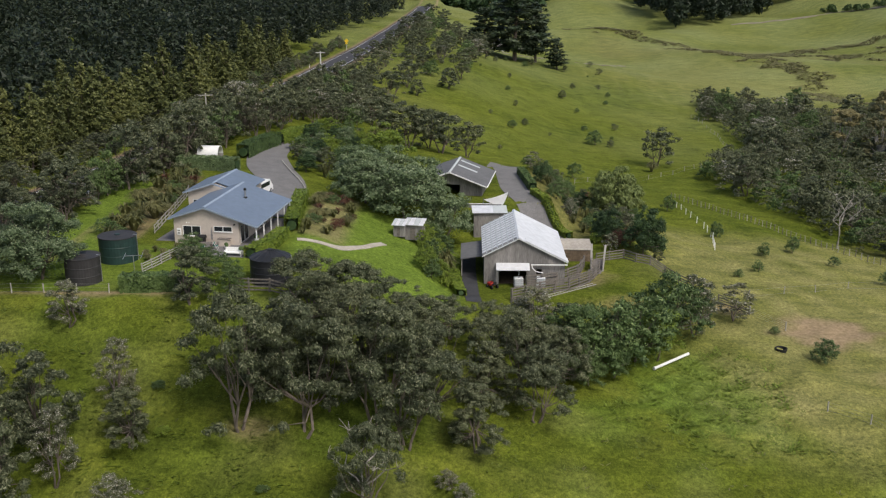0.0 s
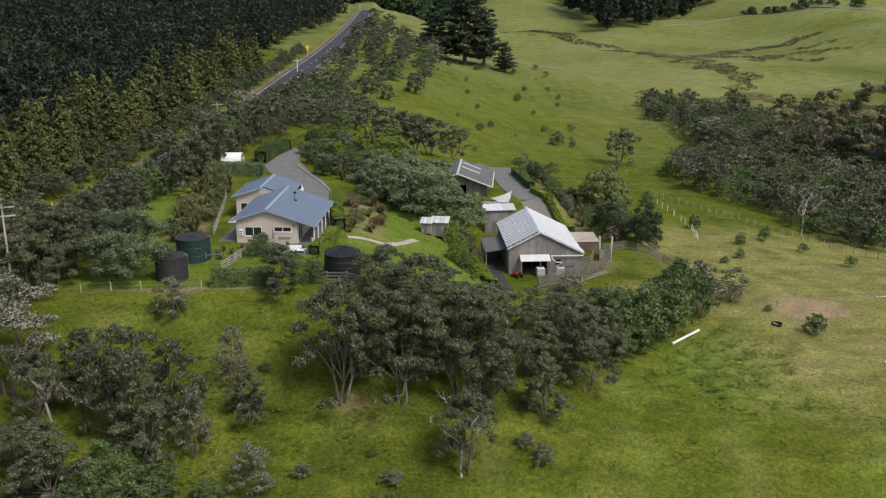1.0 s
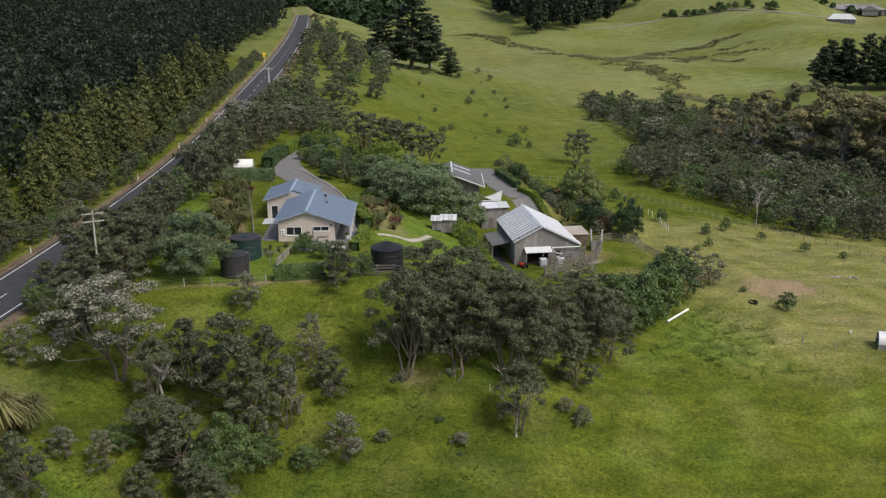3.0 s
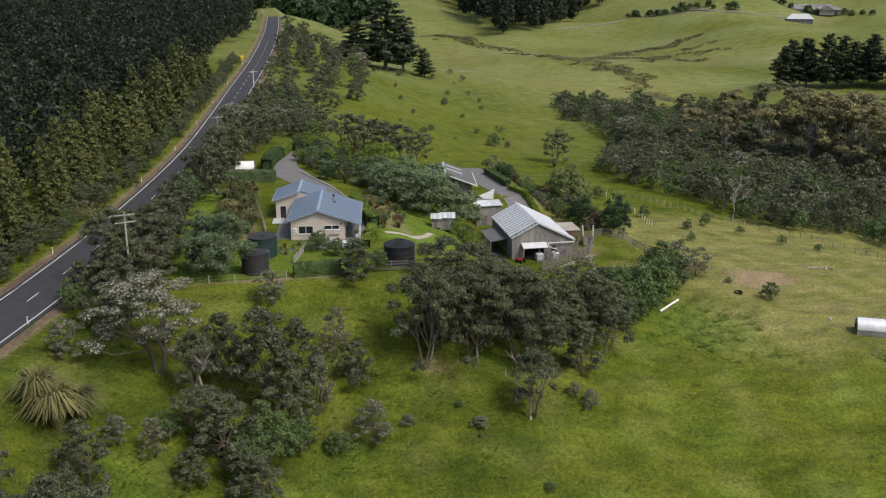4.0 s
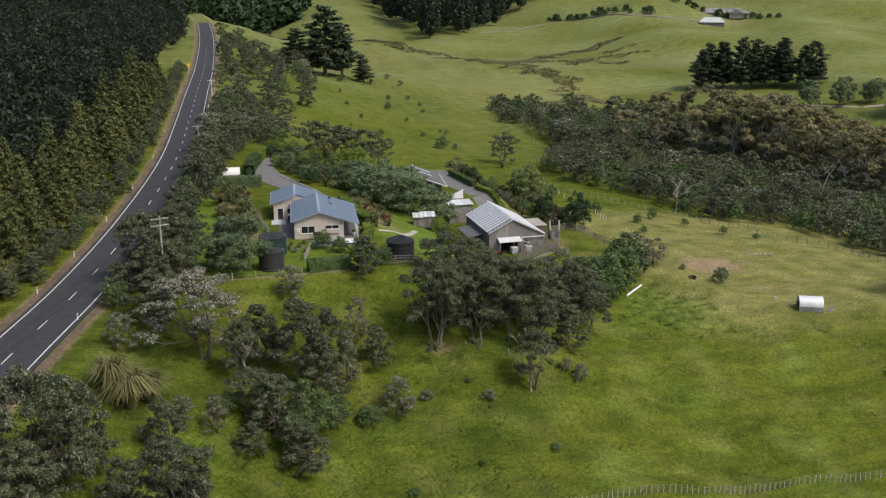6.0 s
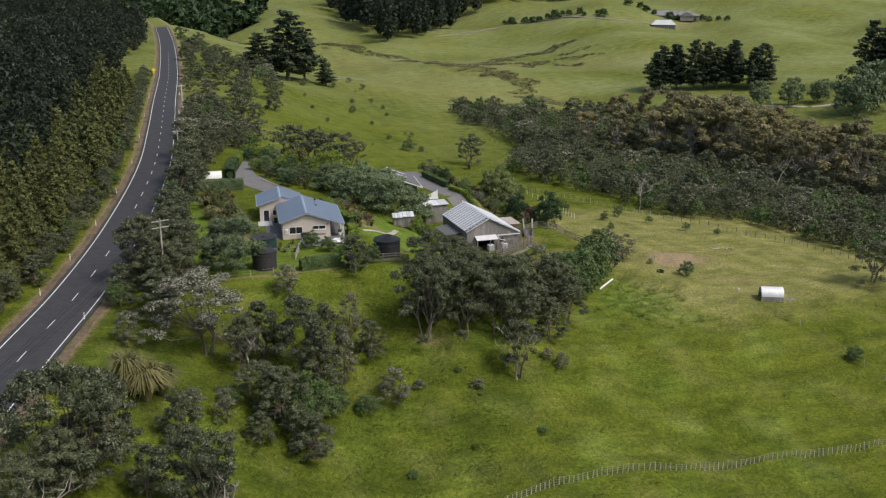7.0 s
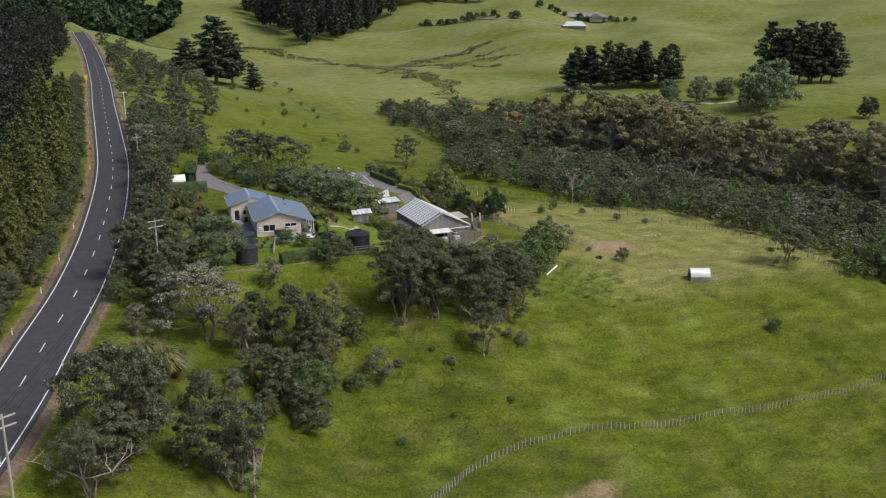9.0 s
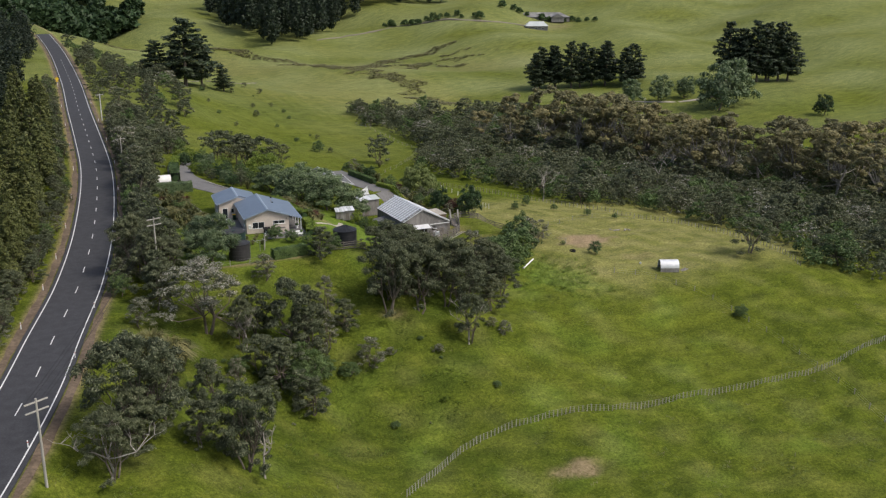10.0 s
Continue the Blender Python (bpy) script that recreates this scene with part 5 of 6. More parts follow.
def scatter(poly, gap, seed, clear=()):
    """Points in a polygon of ground, none nearer to another than gap; clear: circles left open."""
    rng, out = random.Random(seed), []
    xs, ys = [p[0] for p in poly], [p[1] for p in poly]
    area = (max(xs) - min(xs)) * (max(ys) - min(ys))
    for _ in range(int(area / gap ** 2 * 4)):
        x, y = rng.uniform(min(xs), max(xs)), rng.uniform(min(ys), max(ys))
        if inside(poly, x, y) and all((x - a) ** 2 + (y - b) ** 2 > gap * gap for a, b in out) and all((x - a) ** 2 + (y - b) ** 2 > r * r for a, b, r in clear):
            out.append((x, y))
    return out


# the belt of tea trees between road and lawn
belt = [(-55.5, 77), (-50.5, 80), (-48, 92), (-46.5, 110), (-45, 132), (-39, 140), (-37.5, 162), (-33, 176), (-29, 200), (-20, 206), (-14, 232), (-20, 262), (-29, 262), (-33, 228), (-37.8, 190), (-42.3, 150), (-46, 132), (-50, 108), (-53.5, 92)]
for k, (x, y) in enumerate(scatter(belt, 3.3, 5, ((-36.5, 153, 4.5),))):
    r = random.Random(k)
    name = r.choices(("tea_tree", "dense_tea_tree", "flowering_tea_tree", "blossoming_shrub", "garden_shrub", "bright_shrub"), (40, 30, 8, 12, 14, 3))[0]
    h = r.uniform(6.8, 10.2) if y < 185 else r.uniform(4.8, 7.5)
    plant(name, x, y, h, min(7.6, h * r.uniform(0.8, 1.05)), k)
# tall scrub close along the near side of the road
for k in range(52):
    y = 84 + k * 3.0
    r = random.Random(1500 + k)
    h = r.uniform(3.4, 6.2)
    plant(r.choices(("dense_tea_tree", "blossoming_shrub", "garden_shrub", "tea_tree"), (5, 2, 2, 2))[0], float(road_x(y)) + 7.0 + r.uniform(-0.5, 0.9), y, h, r.uniform(3.6, 4.6), 1500 + k)
# the conifer row and the scrub in front of it, across the road
for k in range(44):
    y = 92 + k * 4.6
    r = random.Random(900 + k)
    plant("hedgerow_conifer", float(road_x(y)) - 12.4 + r.uniform(-2, 2), y, r.uniform(7.5, 14), r.uniform(6, 8), 900 + k)
    if k % 2 == 0:
        plant("hedgerow_conifer", float(road_x(y)) - 18 + r.uniform(-2, 2), y + 2, r.uniform(9, 15), r.uniform(6, 8), 950 + k)
for k in range(140):
    y = 60 + k * 2.1
    r = random.Random(1200 + k)
    h = r.uniform(1.3, 4.6)
    plant(r.choices(("dense_tea_tree", "tea_tree", "blossoming_shrub", "garden_shrub"), (5, 4, 2, 2))[0], float(road_x(y)) - 7.4 + r.uniform(-2.2, 0.9), y + r.uniform(-1.5, 1.5), h, h * 1.05, k)
# roadside growth farther on
for k, (x, y) in enumerate(scatter([(-29, 268), (-10, 245), (2, 290), (14, 350), (20, 420), (0, 500), (-6, 560), (-10, 470), (-21, 350)], 8.5, 8)):
    r = random.Random(k + 40)
    h = r.uniform(4.5, 8.5)
    plant(r.choices(("tea_tree", "dense_tea_tree", "garden_shrub", "flowering_tea_tree"), (5, 4, 2, 1))[0], x, y, h, h * 1.15, k)
for row in ((29, 402, 31, 30), (38, 408, 24, 20), (46, 399, 12, 12), (17, 406, 18, 18)):
    plant("pine_tree", *row)
# small bushes dotted over the hill pasture
for k, (x, y) in enumerate(scatter([(-4, 236), (16, 232), (46, 262), (62, 330), (70, 420), (30, 440), (12, 350), (2, 290)], 9.5, 12)):
    r = random.Random(k + 70)
    if r.random() < 0.4:
        h = r.uniform(0.8, 3.0)
        plant(r.choice(("dense_tea_tree", "tea_tree", "garden_shrub")), x, y, h, h * 1.2, k)
# gum trees and the stands of pines across the valley
for k, (x, y, h) in enumerate(((121, 262, 21), (133, 256, 26), (140, 246, 26), (143, 233, 27), (148, 222, 25), (127, 246, 19), (150, 240, 26), (157, 226, 24), (147, 190, 24), (158, 186, 25), (152, 202, 20), (166, 196, 23), (182, 182, 24), (186, 160, 25), (178, 170, 22), (196, 170, 24), (182, 144, 20), (110, 268, 14), (172, 210, 20), (205, 150, 23), (137, 238, 22), (160, 214, 23), (170, 180, 21), (192, 186, 22), (200, 178, 20), (116, 256, 16), (165, 236, 22), (178, 156, 19), (214, 168, 22))):
    plant("gum_tree", x, y, h * 1.06, h * 0.8, k)
for k in range(11):
    r = random.Random(k + 300)
    plant("pine_tree", 224 + k * 5.0 + r.uniform(-2, 2), 406 - k * 2.4 + r.uniform(-5, 5), r.uniform(20, 27), 17, k)
for k in range(8):
    r = random.Random(k + 330)
    plant("pine_tree", 300 + k * 4.6 + r.uniform(-2, 2), 336 - k * 2.5 + r.uniform(-5, 5), r.uniform(22, 32), 20, k)
for row in ((262, 300, 24, 24), (275, 303, 25, 24), (254, 333, 15, 14), (240, 338, 14, 13), (268, 330, 13, 12)):
    plant("sage_tree", *row)
plant("dark_shrub", 290, 260, 11, 10.5)
# the scrub that fills the gully, and the pine wood across the road


def wood(name, shape, mat, points, lo, hi, wide, count, leaf, seed, label, category, bloom_toplight=0.0):
    rng = np.random.RandomState(seed)
    H, W = SIZES[shape]
    stems, crowns, blooms = bmesh.new(), [], []
    kinds = []
    for k in range(5):
        pf = puffs_for(shape, rng, 3) * np.array([W, W, H, W, 1])
        kinds.append(leaves(rng, pf, count, leaf, hearts=0))
    for x, y in points:
        h = rng.uniform(lo, hi)
        s, sz, a = h * wide / W, h / H, rng.uniform(0, 6.283)
        q, facing = kinds[rng.randint(5)]
        rot = np.array([[math.cos(a), -math.sin(a), 0], [math.sin(a), math.cos(a), 0], [0, 0, 1]])
        z = gz(x, y)
        crowns.append((q @ rot.T) * np.array([s, s, sz]) + np.array([x, y, z]))
        flower = bloom_toplight > 0 and rng.rand() < 0.16
        blooms.append(((facing > 0.1) & (rng.rand(len(facing)) < 0.55)).astype(float) * (0.8 if flower else 0.0))
    return tagged(quads(name, np.concatenate(crowns), mat, None, np.concatenate(blooms) if bloom_toplight else None), label, category, kind="stuff")


gully = [(86, 329), (89, 300), (84, 262), (60, 226), (64, 196), (66, 178), (71, 155), (83, 145), (92, 133), (91, 112), (91, 94), (83, 79), (95, 68), (130, 60), (215, 90), (235, 170), (215, 250), (196, 300), (176, 350), (139, 344), (113, 352), (96, 366)]
spots = scatter(gully, 3.7, 77)
r = random.Random(5)
r.shuffle(spots)
n1, n2 = int(len(spots) * 0.5), int(len(spots) * 0.78)
wood("gully_scrub", "umbrella", L_bloom, spots[:n1], 3.5, 7.0, 1.2, 560, 0.36, 4, "thick olive-grey scrub filling the gully", "scrub", 1.0)
wood("gully_bush", "dome", L_bush, spots[n1:n2], 3, 6.0, 1.15, 520, 0.36, 6, "mixed green bush among the scrub", "bush", 0.0)
for k, (x, y) in enumerate(scatter(gully, 12.5, 78)):
    r = random.Random(k + 2100)
    h = r.uniform(6.5, 10)
    plant(r.choices(("tea_tree", "dense_tea_tree", "flowering_tea_tree", "garden_shrub"), (6, 4, 2, 2))[0], x, y, h, h * r.uniform(0.9, 1.2), k)
wood("gully_tea_tree", "upright", L_manuka, spots[n2:], 4, 7.5, 0.95, 560, 0.36, 7, "dark tea tree scrub in the gully", "scrub")
left = [(-96, 96), (-84, 110), (-73, 150), (-66, 200), (-60, 260), (-50, 330), (-36, 420), (-20, 560), (-70, 620), (-200, 520), (-220, 200), (-150, 90)]
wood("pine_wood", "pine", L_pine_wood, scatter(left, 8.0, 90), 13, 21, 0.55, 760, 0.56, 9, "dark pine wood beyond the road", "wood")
far_left = [(-10, 700), (60, 720), (100, 860), (60, 1000), (-200, 1000), (-200, 660)]
wood("far_wood", "dome", L_dark, scatter(far_left, 15, 91), 10, 18, 1.2, 400, 1.25, 10, "far dark woodland on the hillside", "wood")
wood("far_pine_wood", "pine", L_pine, scatter([(140, 690), (149, 640), (178, 638), (240, 730), (300, 735), (380, 800), (360, 860), (150, 840)], 10, 92), 26, 40, 0.42, 800, 0.8, 11, "tall dark pine plantation on the far hill", "wood")
wood("far_hedges", "dome", L_bush, scatter([(330, 640), (352, 636), (392, 612), (408, 596), (404, 592), (350, 628)], 6, 94) + scatter([(250, 672), (279, 632), (302, 602), (306, 606), (284, 640), (260, 676)], 5, 95), 3, 6, 1.3, 400, 0.7, 13, "dark hedges round the far farmhouse", "hedge")
# low brush among the grass of the slope
for k, (x, y) in enumerate(scatter([(-62, 46), (-52, 78), (-24, 80), (-6, 66), (4, 60), (-14, 56), (-40, 50)], 4.2, 96)):
    r = random.Random(k + 500)
    if r.random() < 0.3:
        h = r.uniform(0.3, 0.9)
        plant(r.choices(("garden_shrub", "blossoming_shrub", "bright_shrub"), (4, 4, 3))[0], x, y, h, h * r.uniform(1.6, 2.6), k)

# ---- drives ----
ribbon("driveway", bend([(-20.5, 192), (-23.8, 186), (-27.4, 174), (-29.2, 162), (-27.2, 151), (-23.6, 140), (-22.4, 130), (-21.6, 119.5)]), np.interp(np.arange(40), (0, 14, 22, 30, 39), (2.5, 2.8, 3.6, 3.5, 2.2)), M_drive, over(0.07), 0.4, "worn grey asphalt driveway curving past the house", "driveway", 5)
ribbon("driveway", bend([(12, 196), (10.6, 182), (11.4, 168), (11.6, 156), (13.2, 147), (16.2, 138.6), (18.0, 133.4)]), 2.3, M_drive, over(0.07), 0.4, "grey asphalt driveway beside the garage and barn", "driveway", 5)
ribbon("yard_strip", bend([(3.6, 131), (3.4, 122), (3.5, 114), (3.7, 109)]), 0.95, M_road, over(0.06), 0.3, "dark strip of gravel along the barn wall", "path", 3)
ribbon("garden_path", bend([(-17, 109.4), (-13.4, 110.2), (-10.6, 114), (-7.6, 120.5)]), 0.45, M_gravel, over(0.06), 0.2, "pale stone garden path across the lawn", "path", 3)
ribbon("farm_track", bend([(228, 352), (246, 338), (262, 326), (290, 318)]), 1.3, M_gravel, over(0.25), 0.6, "pale gravel farm track across the valley", "track", 3)
ribbon("farm_track", bend([(26, 436), (54, 446), (72, 470), (92, 496)]), 0.9, M_track, over(0.2), 0.6, "pale gravel track over the hill pasture", "track", 3)
ribbon("farm_track", bend([(186, 645), (225, 652), (256, 662), (280, 630), (306, 600), (352, 594)]), 0.8, M_track, over(0.3), 0.8, "pale farm track climbing to the farmhouse", "track", 3)
edging = thing("drive_edging", Matrix(), "pale timber edging along the drive", "edging", kind="structure")
for k in range(14):
    a = bend([(-26.0, 155.5), (-23.4, 148), (-20.4, 140), (-18.6, 132)], 15)
    p, q = a[k], a[k + 1]
    part("edging_board", tube(bmesh.new(), [(p[0], p[1], gz(*p) + 0.18), (q[0], q[1], gz(*q) + 0.18)], [0.11, 0.11], 5), M_pole, edging)

# ---- hedges and garden plants ----


def hedge(points, width, height, mat, label, seed, leaf=0.13, dense=110):
    rng = np.random.RandomState(seed)
    p = bend(points, 40)
    d = np.gradient(p, axis=0)
    d /= np.linalg.norm(d, axis=1)[:, None]
    length = float(np.linalg.norm(np.diff(p, axis=0), axis=1).sum())
    n = int(length * (width + 2 * height) * dense)
    i = rng.uniform(0, 38.999, n)
    k, f = i.astype(int), i % 1
    base = p[k] * (1 - f)[:, None] + p[k + 1] * f[:, None]
    side = np.stack([d[k][:, 1], -d[k][:, 0]], 1)
    s = rng.uniform(-height, width + height, n)
    across = np.clip(s, 0, width) - width / 2
    up = np.where(s < 0, height + s, np.where(s > width, height - (s - width), height))
    lump = 1 + 0.06 * wobble(base[:, 0], base[:, 1], 1.7, seed)
    pos2 = base + side * (across * lump)[:, None]
    z = ground_z(pos2[:, 0], pos2[:, 1]) + up * lump - rng.rand(n) * 0.12
    nrm = np.concatenate([side * np.sign(across)[:, None] * ((s < 0) | (s > width))[:, None], ((s >= 0) & (s <= width))[:, None].astype(float)], 1)
    nrm = nrm + 0.3 * rng.normal(size=(n, 3))
    nrm /= np.linalg.norm(nrm, axis=1)[:, None]
    u = np.cross(nrm, rng.normal(size=(n, 3)))
    u /= np.linalg.norm(u, axis=1)[:, None]
    v = np.cross(nrm, u)
    sz = leaf * rng.uniform(0.6, 1.3, n)[:, None]
    c = np.concatenate([pos2, z[:, None]], 1)
    t = thing("hedge", Matrix(), label, "hedge")
    quads("foliage", np.stack([c - u * sz, c + v * sz * 0.7, c + u * sz, c - v * sz * 0.7], 1), mat, t)
    # Dark solid tube added inside, so the leaf gaps show dark.
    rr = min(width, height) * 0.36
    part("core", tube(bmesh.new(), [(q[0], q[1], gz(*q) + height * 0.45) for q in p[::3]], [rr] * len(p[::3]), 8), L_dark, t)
    return t


hedge([(-19.0, 128.5), (-18.6, 120), (-18.1, 112.6)], 1.7, 1.7, L_bright, "clipped green box hedge beside the veranda", 1)
hedge([(-18.7, 110.5), (-19.4, 106), (-21.0, 101.6)], 1.5, 1.3, L_bright, "clipped light green hedge beside the patio", 2)
hedge([(-40.6, 146.8), (-36, 146.6), (-31.2, 145.8)], 2.2, 2.0, L_sage, "broad clipped grey-green hedge by the drive", 3)
hedge([(-32.4, 156), (-31.2, 163), (-29.4, 170)], 2.0, 2.2, L_bush, "rounded green hedge beside the drive", 4)
hedge([(-29.0, 171), (-27.4, 178), (-25.5, 184)], 1.8, 2.0, L_bright, "light green clipped hedge beside the drive", 5)
hedge([(-31.6, 90.9), (-28.8, 91.1), (-25.6, 91.6)], 1.7, 1.7, L_bush, "clipped green hedge at the lawn's edge", 6)
hedge([(1.3, 124), (1.6, 118), (2.2, 112)], 1.3, 0.9, L_bright, "low yellow-green hedge beside the barn", 7)
hedge([(14.3, 151), (16.0, 145), (18.6, 138.6)], 1.2, 1.0, L_bright, "low bright green hedge along the drive", 8)
hedge([(13.4, 166), (13.9, 160), (14.4, 153)], 1.2, 1.3, L_bush, "green hedge along the drive", 9)


def flax(key, name, mat, seed, blades, length, label):
    rng = np.random.RandomState(seed)
    a, lean = rng.uniform(0, 6.283, blades), rng.uniform(0.15, 1.0, blades)
    ln = length * rng.uniform(0.6, 1.1, blades)
    out = np.stack([np.cos(a), np.sin(a), np.zeros(blades)], 1)
    side = np.stack([-np.sin(a), np.cos(a), np.zeros(blades)], 1) * 0.045 * length * math.sqrt(70 / max(70, blades))
    foot = out * 0.12
    mid = foot + out * (ln * lean * 0.4)[:, None] + np.array([0, 0, 1]) * (ln * 0.75)[:, None]
    tip = foot + out * (ln * lean * 0.95)[:, None] + np.array([0, 0, 1]) * (ln * (1 - 0.55 * lean))[:, None]
    q = np.concatenate([np.stack([foot - side, foot + side, mid + side, mid - side], 1), np.stack([mid - side, mid + side, tip + side * 0.2, tip - side * 0.2], 1)])
    t = thing(name, Matrix(), label, "plant", "flax in the beds")
    quads("blade_clump", q, mat, t)
    PROTO[key] = [t, False, length, length * 1.6]


for k in range(2):
    make_tree("flax_plant", "blades", L_flax, 200 + k, 70, 1.4, "spiky green and bronze flax clump")
    make_tree("red_flax", "blades", L_red, 210 + k, 60, 1.2, "spiky red-bronze flax clump")
    make_tree("tussock", "blades", L_tussock, 220 + k, 420, 1.3, "straw-coloured tussock grass clump")
for k, (x, y) in enumerate(scatter([(-17.2, 137), (-12.4, 132), (-11.6, 124), (-14.6, 111.5), (-17, 111.5), (-16.6, 124)], 1.5, 31)):
    r = random.Random(k)
    n = r.choices(("flax_plant", "red_flax", "tussock", "garden_shrub", "red_shrub"), (4, 3, 4, 2, 2))[0]
    h = r.uniform(0.8, 1.7)
    plant(n, x, y, h, h * 1.8, k)
for k, (x, y) in enumerate(scatter([(-40.6, 112), (-38.2, 108), (-35, 118), (-35, 137), (-37.5, 143), (-40.5, 140)], 1.7, 32)):
    r = random.Random(k + 50)
    n = r.choices(("flax_plant", "red_flax", "tussock", "garden_shrub"), (6, 1, 3, 2))[0]
    h = r.uniform(1.5, 2.6)
    plant(n, x, y, h, h * 1.6, k)
for k, (x, y) in enumerate(scatter([(14.5, 172), (16.6, 160), (18.8, 148), (21, 140), (22, 131), (31, 130), (33, 142), (31, 156), (27, 168), (20, 178)], 1.9, 33, ((29, 158, 3), (28.3, 131, 3)))):
    r = random.Random(k + 90)
    n = r.choices(("garden_shrub", "red_shrub", "dark_shrub", "flax_plant", "bright_shrub", "blossoming_shrub", "dense_tea_tree"), (6, 2, 2, 3, 2, 2, 3))[0]
    h = r.uniform(1.5, 3.6)
    plant(n, x, y, h, h * 1.15, k)
for k, (x, y) in enumerate(scatter([(-24, 192), (-12, 186), (-13, 164), (-15, 146), (-22, 146), (-25.5, 160), (-25, 176)], 3.0, 34)):
    r = random.Random(k + 140)
    n = r.choices(("garden_shrub", "sage_tree", "dark_shrub", "flax_plant", "bright_shrub", "dense_tea_tree"), (6, 2, 2, 2, 3, 2))[0]
    h = r.uniform(1.8, 4.4)
    plant(n, x, y, h, h * 1.15, k)
for k, (x, y) in enumerate(scatter([(-2.2, 131), (0.6, 131), (1.0, 114), (-2.4, 112)], 1.7, 35)):
    r = random.Random(k + 180)
    h = r.uniform(2.2, 4.2)
    plant(r.choices(("garden_shrub", "bright_shrub", "flax_plant", "dark_shrub"), (5, 4, 1, 1))[0], x, y, h, h * 1.0, k)
for k, (x, y) in enumerate(scatter([(-33, 104), (-31.5, 99), (-29, 101), (-30, 106)], 1.5, 36)):
    plant("flax_plant" if k % 2 else "tussock", x, y, 0.9, 1.2, k)
for k, (x, y) in enumerate(scatter([(8, 100), (15, 105), (22, 108), (28, 113), (28.5, 108.5), (20, 99), (15, 91), (8, 90)], 3.6, 37)):
    r = random.Random(k + 210)
    h = r.uniform(2.5, 6)
    plant(r.choices(("dense_tea_tree", "garden_shrub", "blossoming_shrub", "dark_shrub", "bright_shrub"), (4, 4, 2, 2, 1))[0], x, y, h, h * 1.05, k)
plant("tussock", -55.6, 59.2, 5.2, 6.4, 3)
plant("tussock", -57.4, 61.4, 4.6, 6, 4)
plant("tussock", -54.0, 61.2, 4.2, 5.4, 8)
plant("tussock", 50, 230, 3, 3.4, 5)
# low shrubs on the slope and along the paddock fence
for row in ((1.8, 71.5, 2.6, 3.2), (0.4, 73.4, 1.8, 2.6), (-12.9, 67.5, 1.3, 2.8), (-21, 68, 1.2, 2.4), (-50.8, 59.7, 3.2, 3.6)):
    plant("blossoming_shrub", *row)
for row in ((42, 132, 1.6, 1.8), (46, 136, 2.2, 2), (50, 146, 2.6, 2.4), (56, 150, 3, 2.8), (60, 143, 2, 2.2), (64, 134, 2.2, 2.4), (68, 128, 1.8, 2), (46, 158, 3, 2.8), (40, 110, 1.2, 1.4), (41, 173, 3.4, 3.2)):
    plant("garden_shrub", *row)

# ---- fences ----


def fence(points, gap, height, rails, label, mat=M_rail, post=0.07, rail=0.05, battens=0, name="fence"):
    """Posts with rails or wires between them, following the ground."""
    t = thing(name, Matrix(), label, "fence")
    p = np.array(points, float)
    s = np.r_[0, np.cumsum(np.linalg.norm(np.diff(p, axis=0), axis=1))]
    n = max(2, int(s[-1] / gap) + 1)
    at = np.linspace(0, s[-1], n)
    xy = np.stack([np.interp(at, s, p[:, 0]), np.interp(at, s, p[:, 1])], 1)
    rng = random.Random(int(p[0][0] * 7))
    shared = None
    tops = []
    for x, y in xy:
        z = gz(x, y)
        tops.append((x, y, z))
        if shared is None:
            shared = part("post", boxes((-post, post, -post, post, -0.4, height), bevel=post * 0.2), mat, t)
            ob = shared
        else:
            ob = new("post", shared.data)
            ob.parent = t
        ob.matrix_basis = pose(x, y, z, rng.uniform(-4, 4), rng.uniform(-4, 4), rng.uniform(0, 90))
    for k in range(rails):
        h = height * (0.94 - 0.8 * k / max(1, rails - 1)) if rails > 1 else height * 0.9
        for a, b in zip(tops, tops[1:]):
            if rail >= 0.04:
                j = rng.uniform(-0.04, 0.04)
                bm = bmesh.new()
                d = Vector((b[0] - a[0], b[1] - a[1], b[2] - a[2]))
                box(bm, 0, d.length, -0.02, 0.02, -rail, rail)
                ob = part("rail", bm, mat, t)
                ob.matrix_basis = Matrix.Translation((a[0], a[1], a[2] + h + j)) @ d.to_track_quat("X", "Z").to_matrix().to_4x4() @ pose(0, -post - 0.02, 0)
        if rail < 0.04:
            bm = bmesh.new()
            tube(bm, [(a[0], a[1], a[2] + h) for a in tops], [rail] * len(tops), 3)
            part("wire", bm, M_metal, t)
    if battens:
        first = None
        for a, b in zip(tops, tops[1:]):
            for j in range(1, battens + 1):
                f = j / (battens + 1)
                x, y = a[0] + (b[0] - a[0]) * f, a[1] + (b[1] - a[1]) * f
                if first is None:
                    first = ob = part("batten", boxes((-0.05, 0.05, -0.035, 0.035, -0.05, height * 0.95)), M_pole, t)
                else:
                    ob = new("batten", first.data)
                    ob.parent = t
                ob.matrix_basis = pose(x, y, gz(x, y), rng.uniform(-5, 5), rng.uniform(-5, 5), 0)
    return t


